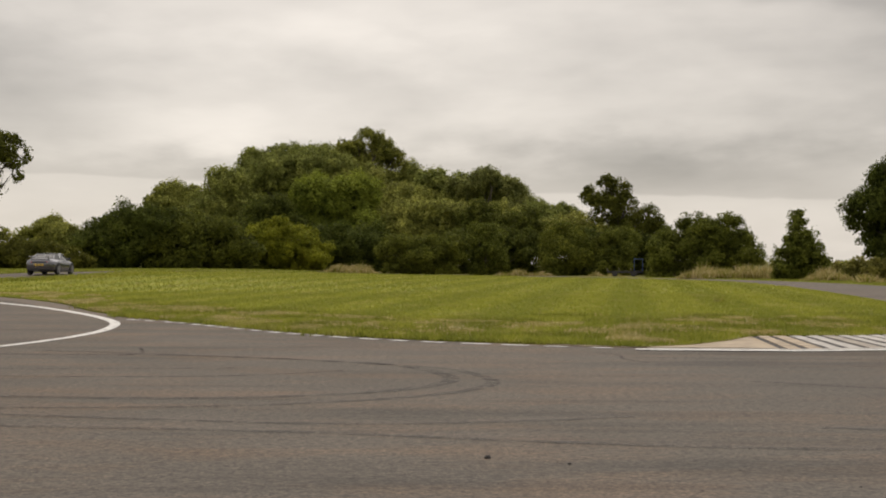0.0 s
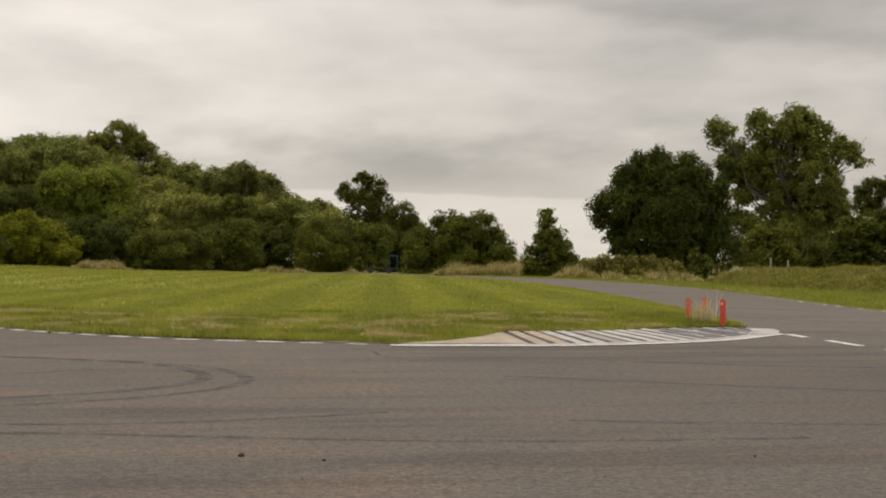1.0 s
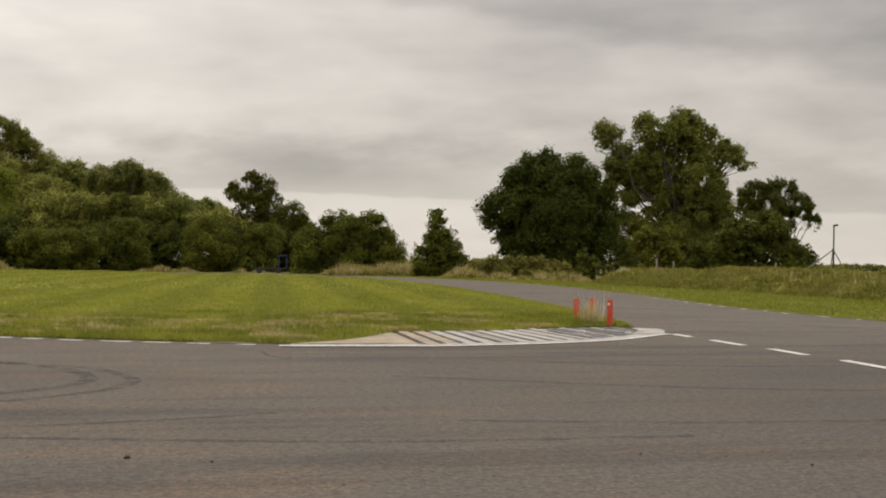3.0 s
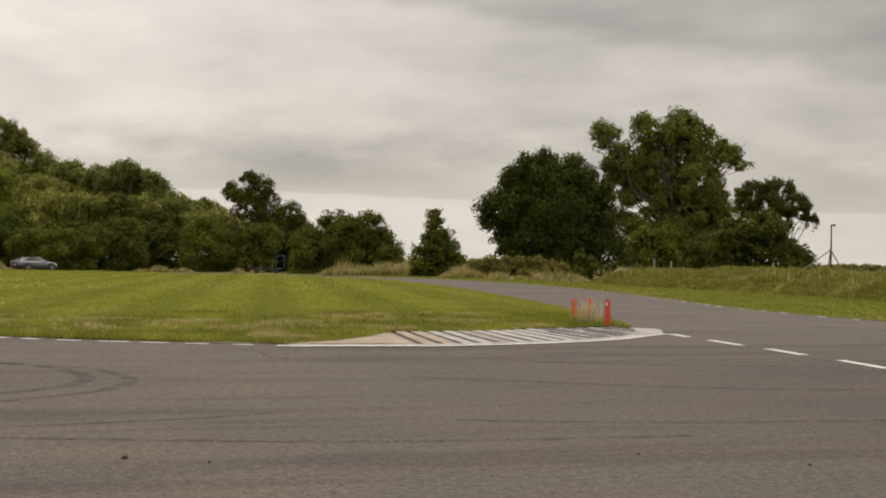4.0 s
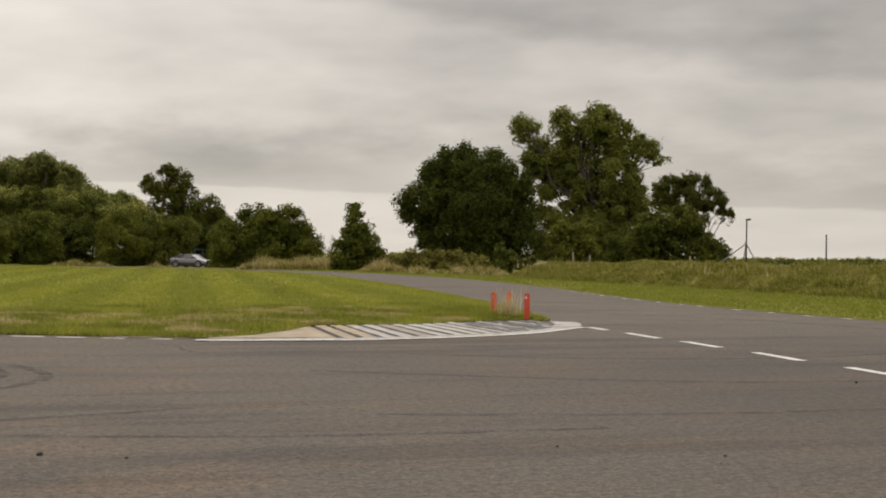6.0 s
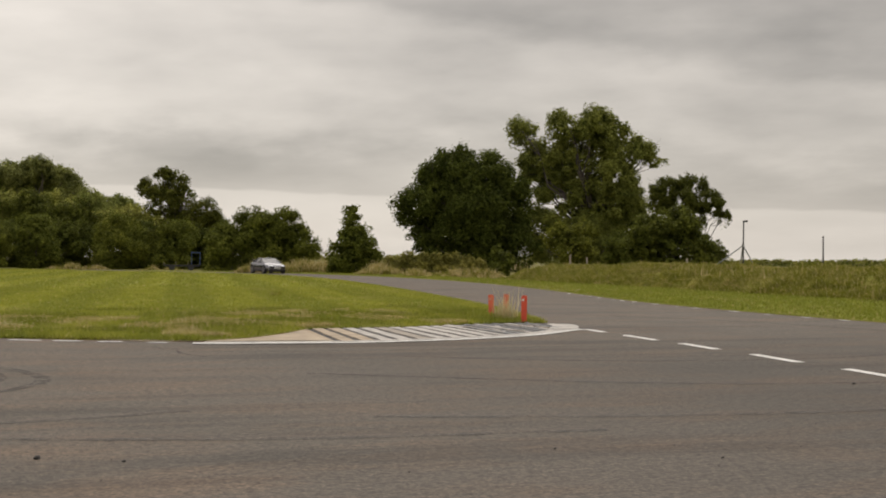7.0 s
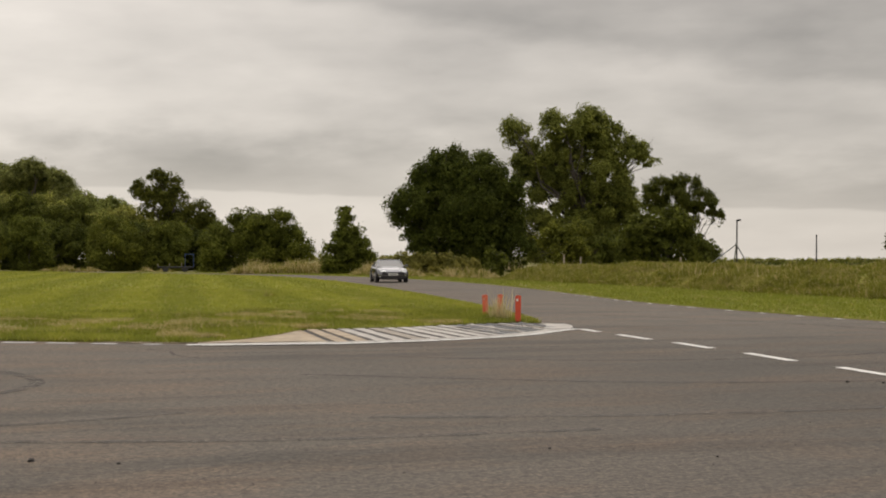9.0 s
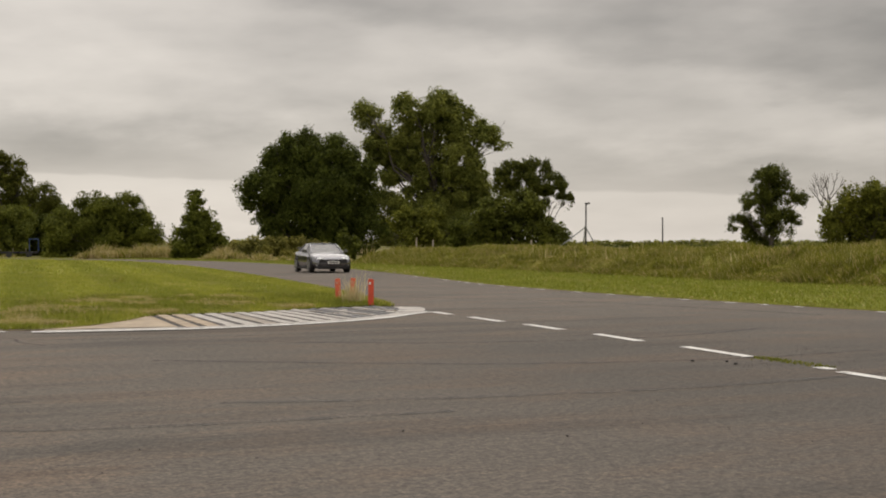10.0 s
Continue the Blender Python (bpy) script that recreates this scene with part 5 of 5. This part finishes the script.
# ---- the car ----
CAR_PAINT = plain("silver_grey_metallic_paint", (0.18, 0.18, 0.2), 0.22, 0.85, 0.05, 3.0, 0.5)
TRIM = plain("black_plastic_trim", (0.018, 0.018, 0.02), 0.5)
TYRE = plain("black_tyre_rubber", (0.02, 0.02, 0.02), 0.8)
RIM = plain("silver_alloy", (0.45, 0.45, 0.46), 0.35, 0.8)
PLATE_W = plain("white_plate", (0.75, 0.75, 0.73), 0.4, vary=0.03)
PLATE_Y = plain("yellow_plate", (0.72, 0.50, 0.05), 0.4, vary=0.03)
INK = plain("plate_ink", (0.02, 0.02, 0.02), 0.5)
TAIL = plain("red_lamp_plastic", (0.35, 0.02, 0.02), 0.2, coat=0.5)


def glass(name, tint, rough=0.03):
    m, nt, b, co = material(name)
    b.inputs["Base Color"].default_value = (*tint, 1)
    b.inputs["Roughness"].default_value = rough
    b.inputs["Transmission Weight"].default_value = 0.3
    b.inputs["IOR"].default_value = 1.7
    return m


# pale base colour stands for part of the sky reflected in the windows
GLASS = glass("sky_pale_tinted_glass", (0.13, 0.13, 0.138), 0.06)
LAMP_GLASS = glass("clear_lamp_glass", (0.75, 0.77, 0.8), 0.08)


WHEELS = []


def build_car():
    car = new("car")
    tagged(car, "silver-grey two-door sports coupe driving round the track", "car")
    # (y, half width, sill, shoulder, crown) from tail to nose
    st = [(-2.16, 0.66, 0.42, 0.74, 0.78), (-2.08, 0.76, 0.30, 0.84, 0.90), (-1.80, 0.83, 0.22, 0.88, 0.95), (-1.25, 0.875, 0.18, 0.88, 0.94), (-0.60, 0.87, 0.16, 0.86, 0.90), (0.20, 0.865, 0.16, 0.84, 0.88), (0.80, 0.865, 0.16, 0.82, 0.88), (1.30, 0.87, 0.18, 0.76, 0.82), (1.75, 0.82, 0.20, 0.68, 0.73), (2.02, 0.70, 0.22, 0.58, 0.62), (2.15, 0.52, 0.30, 0.46, 0.50)]
    bm = bmesh.new()
    rows_ = []
    for y, w, lo, sh, cr in smooth_line(st, 0.09):
        half = [(0.0, lo), (w * 0.80, lo), (w * 0.97, lo + 0.07), (w, lo + (sh - lo) * 0.45), (w * 0.985, lo + (sh - lo) * 0.8), (w * 0.93, sh - 0.01), (w * 0.80, sh + (cr - sh) * 0.45), (w * 0.45, cr - 0.005), (0.0, cr)]
        ring = [(x, z) for x, z in half] + [(-x, z) for x, z in half[-2:0:-1]]
        rows_.append([bm.verts.new((x, y, z)) for x, z in ring])
    for a, b in zip(rows_, rows_[1:]):
        n = len(a)
        for i in range(n):
            bm.faces.new((a[i], a[(i + 1) % n], b[(i + 1) % n], b[i]))
    bm.faces.new(rows_[0])
    bm.faces.new(rows_[-1][::-1])
    bmesh.ops.recalc_face_normals(bm, faces=bm.faces)
    part("body", bm, CAR_PAINT, car, "silver-grey metallic painted body", True)
    # cabin: lower ring on the shoulders, upper ring at the roof
    base = [(-1.60, 0.66), (-0.70, 0.77), (0.10, 0.77), (0.98, 0.71)]
    roofl = [(-0.92, 0.50), (-0.45, 0.57), (0.0, 0.58), (0.20, 0.55)]
    zb, zr = [0.93, 0.88, 0.87, 0.84], [1.22, 1.27, 1.275, 1.24]

    def panel(name, pts, mat, label="", thick=0.012):
        bm = bmesh.new()
        f = bm.faces.new([bm.verts.new(p) for p in pts])
        f.normal_update()
        if f.normal.z < -0.05:
            f.normal_flip()
        e = bmesh.ops.extrude_face_region(bm, geom=[f])
        bmesh.ops.translate(bm, verts=[v for v in e["geom"] if isinstance(v, bmesh.types.BMVert)], vec=f.normal * thick)
        bmesh.ops.recalc_face_normals(bm, faces=bm.faces)
        return part(name, bm, mat, car, label)
    bm = bmesh.new()
    ring = [[bm.verts.new((s * q * (w if q else 0), y, z + (0.012 if q == 0 else 0))) for s, q in ((-1, 1), (-1, 0.6), (1, 0), (1, 0.6), (1, 1))] for (y, w), z in zip(roofl, zr)]
    for a, b in zip(ring, ring[1:]):
        for i in range(4):
            bm.faces.new((a[i], a[i + 1], b[i + 1], b[i]))
    bmesh.ops.solidify(bm, geom=list(bm.faces), thickness=0.03)
    part("roof", bm, CAR_PAINT, car, "", True)
    (y0, w0), (y1, w1) = base[3], roofl[3]
    panel("windscreen", [(-w0, y0, zb[3]), (w0, y0, zb[3]), (w1, y1, zr[3] - 0.01), (-w1, y1, zr[3] - 0.01)], GLASS, "tinted raked windscreen")
    (y0, w0), (y1, w1) = base[0], roofl[0]
    panel("rear_window", [(w0, y0, zb[0]), (-w0, y0, zb[0]), (-w1, y1, zr[0] - 0.01), (w1, y1, zr[0] - 0.01)], GLASS, "tinted sloping rear window")
    for s in (-1, 1):
        for i in range(3):
            (ya, wa), (yb, wb) = base[i], base[i + 1]
            (yc, wc), (yd, wd) = roofl[i], roofl[i + 1]
            panel("side_window", [(s * wa, ya, zb[i]), (s * wb, yb, zb[i + 1]), (s * wd, yd, zr[i + 1] - 0.01), (s * wc, yc, zr[i] - 0.01)], GLASS if i else TRIM, "tinted side window" if i else "dark rear pillar", 0.008)
        for (ya, wa, za), (yb, wb, zb_) in [((1.0, 0.72, 0.84), (0.20, 0.56, 1.25)), ((-1.62, 0.67, 0.93), (-0.92, 0.51, 1.23))]:
            v, f = tube([(s * wa, ya, za), (s * (wa + wb) / 2, (ya + yb) / 2, (za + zb_) / 2 + 0.01), (s * wb, yb, zb_)], [0.035, 0.032, 0.03], 8)
            ob = new("pillar", mesh_of("pillar", v, f, CAR_PAINT, True))
            ob.parent = car
        bm = bmesh.new()
        box_bm(bm, (0.20, 0.12, 0.13), (s * 0.93, 0.62, 0.93), None, 0.035)
        box_bm(bm, (0.10, 0.05, 0.04), (s * 0.84, 0.64, 0.89), None, 0.01)
        part("mirror", bm, CAR_PAINT, car)
        bm = bmesh.new()
        box_bm(bm, (0.34, 0.22, 0.12), (s * 0.53, 1.96, 0.575), Matrix.Rotation(radians(-s * 28), 4, "Z") @ Matrix.Rotation(radians(-24), 4, "X"), 0.035)
        part("headlight", bm, LAMP_GLASS, car, "clear swept headlight")
        bm = bmesh.new()
        box_bm(bm, (0.34, 0.10, 0.12), (s * 0.55, -2.09, 0.74), Matrix.Rotation(radians(s * 16), 4, "Z"), 0.03)
        part("tail_light", bm, TAIL, car, "red tail light")
        bm = bmesh.new()
        box_bm(bm, (0.05, 2.0, 0.10), (s * 0.855, 0.0, 0.20), None, 0.02)
        part("sill", bm, TRIM, car)
        bm = bmesh.new()
        box_bm(bm, (0.26, 0.08, 0.10), (s * 0.60, 2.03, 0.32), Matrix.Rotation(radians(-s * 24), 4, "Z"), 0.025)
        part("fog_light", bm, LAMP_GLASS, car, "round-edged front fog light")
        for y, nm in ((1.30, "front"), (-1.28, "rear")):
            bm = bmesh.new()
            bmesh.ops.create_cone(bm, cap_ends=True, segments=28, radius1=0.365, radius2=0.365, depth=0.10)
            bmesh.ops.rotate(bm, verts=bm.verts, matrix=Matrix.Rotation(radians(90), 3, "Y"))
            ob = part("wheel_arch", bm, TRIM, car, "dark wheel arch")
            ob.location = (s * 0.835, y, 0.34)
            bm = bmesh.new()
            bmesh.ops.create_cone(bm, cap_ends=True, segments=28, radius1=0.315, radius2=0.315, depth=0.21)
            bmesh.ops.rotate(bm, verts=bm.verts, matrix=Matrix.Rotation(radians(90), 3, "Y"))
            bmesh.ops.bevel(bm, geom=[e for e in bm.edges if abs(e.verts[0].co.x - e.verts[1].co.x) < 1e-4], offset=0.025, segments=2, affect="EDGES")
            wheel = part("wheel", bm, TYRE, car, "black low-profile tyre")
            wheel.location = (s * 0.79, y, 0.315)
            bm = bmesh.new()
            bmesh.ops.create_cone(bm, cap_ends=True, segments=24, radius1=0.07, radius2=0.06, depth=0.03)
            bmesh.ops.rotate(bm, verts=bm.verts, matrix=Matrix.Rotation(radians(90), 3, "Y"))
            for k in range(5):
                box_bm(bm, (0.02, 0.05, 0.20), Matrix.Rotation(radians(72 * k), 3, "X") @ Vector((0, 0, 0.12)), Matrix.Rotation(radians(72 * k), 4, "X"))
            v, f = [], []
            for k in range(24):
                a = 2 * math.pi * k / 24
                for rr in (0.205, 0.235):
                    for xx in (-0.012, 0.012):
                        v.append(bm.verts.new((xx, rr * math.sin(a), rr * math.cos(a))))
            for k in range(24):
                o, p = 4 * k, 4 * ((k + 1) % 24)
                for i, j in ((0, 1), (1, 3), (3, 2), (2, 0)):
                    bm.faces.new((v[o + i], v[o + j], v[p + j], v[p + i]))
            rim = part("rim", bm, RIM, wheel, "five-spoke alloy rim")
            rim.location = (s * 0.104, 0, 0)
            WHEELS.append((wheel, s * 0.79, y))
    bm = bmesh.new()
    box_bm(bm, (1.24, 0.14, 0.20), (0, 2.09, 0.47), None, 0.04)
    part("grille", bm, TRIM, car, "black grille")
    bm = bmesh.new()
    box_bm(bm, (1.42, 0.22, 0.15), (0, 2.02, 0.265), None, 0.035)
    part("lower_intake", bm, TRIM, car, "black lower air intake")
    bm = bmesh.new()
    box_bm(bm, (1.30, 0.22, 0.05), (0, 2.0, 0.185), None, 0.02)
    part("front_splitter", bm, TRIM, car)
    bm = bmesh.new()
    box_bm(bm, (1.30, 0.16, 0.24), (0, -2.06, 0.36), None, 0.04)
    part("rear_diffuser", bm, TRIM, car, "black rear valance")
    bm = bmesh.new()
    box_bm(bm, (0.86, 0.08, 0.13), (0, -2.125, 0.735), None, 0.02)
    part("tail_panel", bm, TRIM, car, "dark panel between the tail lights")
    bm = bmesh.new()
    box_bm(bm, (1.34, 0.24, 0.035), (0, -2.02, 1.06), Matrix.Rotation(radians(5), 4, "X"), 0.012)
    for s in (-1, 1):
        box_bm(bm, (0.05, 0.16, 0.16), (s * 0.5, -1.98, 0.98), None, 0.012)
    part("rear_wing", bm, CAR_PAINT, car)
    for y, mat, z, nm in ((2.172, PLATE_W, 0.44, "white front plate"), (-2.168, PLATE_Y, 0.58, "yellow rear plate")):
        bm = bmesh.new()
        box_bm(bm, (0.52, 0.012, 0.115), (0, y, z), None, 0.004)
        p = part("number_plate", bm, mat, car, nm)
        bm = bmesh.new()
        box_bm(bm, (0.40, 0.006, 0.045), (0, y + math.copysign(0.008, y), z))
        part("plate_bar", bm, INK, p)
    for s in (-1, 1):
        bm = bmesh.new()
        box_bm(bm, (0.42, 0.012, 0.014), (s * 0.22 - 0.1, 0.80, 0.905), Matrix.Rotation(radians(6), 4, "Z"))
        part("wiper", bm, TRIM, car)
    # dark cabin interior
    bm = bmesh.new()
    box_bm(bm, (1.30, 1.30, 0.22), (0, -0.15, 0.88), None, 0.05)
    for s in (-1, 1):
        box_bm(bm, (0.42, 0.14, 0.34), (s * 0.34, -0.42, 1.02), None, 0.05)
    part("seats", bm, TRIM, car, "dark seats inside the cabin")
    return car


# seconds, x, y of the car on the track
DRIVE = [(0, -23.4, 84.4), (0.5, -23.1, 92), (1, -22.6, 99.6), (1.5, -21.4, 107), (2, -19.8, 114), (2.5, -17.2, 119.9), (3, -13.9, 125.5), (3.5, -9.6, 131), (4, -4, 136), (4.5, 1.92, 139.6), (5, 7.64, 142), (5.5, 13.23, 140.2), (6, 18.17, 136), (6.5, 20.5, 127.8), (7, 21.8, 115.2), (7.5, 22.89, 103), (8, 23.02, 94), (8.5, 22.56, 85.3), (9, 21.69, 76.5), (9.5, 21.02, 68), (10, 20.63, 59.6)]

# the nose points into the bend further than the car travels
SLIDE = {5.5: 8, 6.0: 16, 6.5: 12, 7.0: 5, 7.5: -2, 8.0: -5, 8.5: -5, 9.0: -4, 9.5: -4, 10.0: -3}


def motions():
    pts = np.array([(x, y) for _, x, y in DRIVE])
    ds = np.gradient(pts, axis=0)
    rows_ = []
    for (t, x, y), (dx, dy) in zip(DRIVE, ds):
        rows_.append((t, pose(x, y, float(gz(x, y)) + 0.012, 0, 0, math.degrees(math.atan2(-dx, dy)) + SLIDE.get(t, 0))))
    walk(CAR, rows_)
    # the wheels roll forward
    for wheel, x, y in WHEELS:
        walk(wheel, [(k * 0.1, pose(x, y, 0.315, -40.0 * k, 0, 0)) for k in range(101)])


# ---- put it together ----
build_ground()
INFIELD, VERGE_LINE, FAR_VERGE = build_track()
build_bank()
build_markings()
build_tyre_marks()
build_kerb()
build_grit()
build_posts()
build_mast()
build_trailer()
build_dead_tree()
build_far_woods()
CAR = build_car()
build_trees()
build_tufts()
build_lawn_blades(INFIELD, VERGE_LINE, FAR_VERGE)
motions()
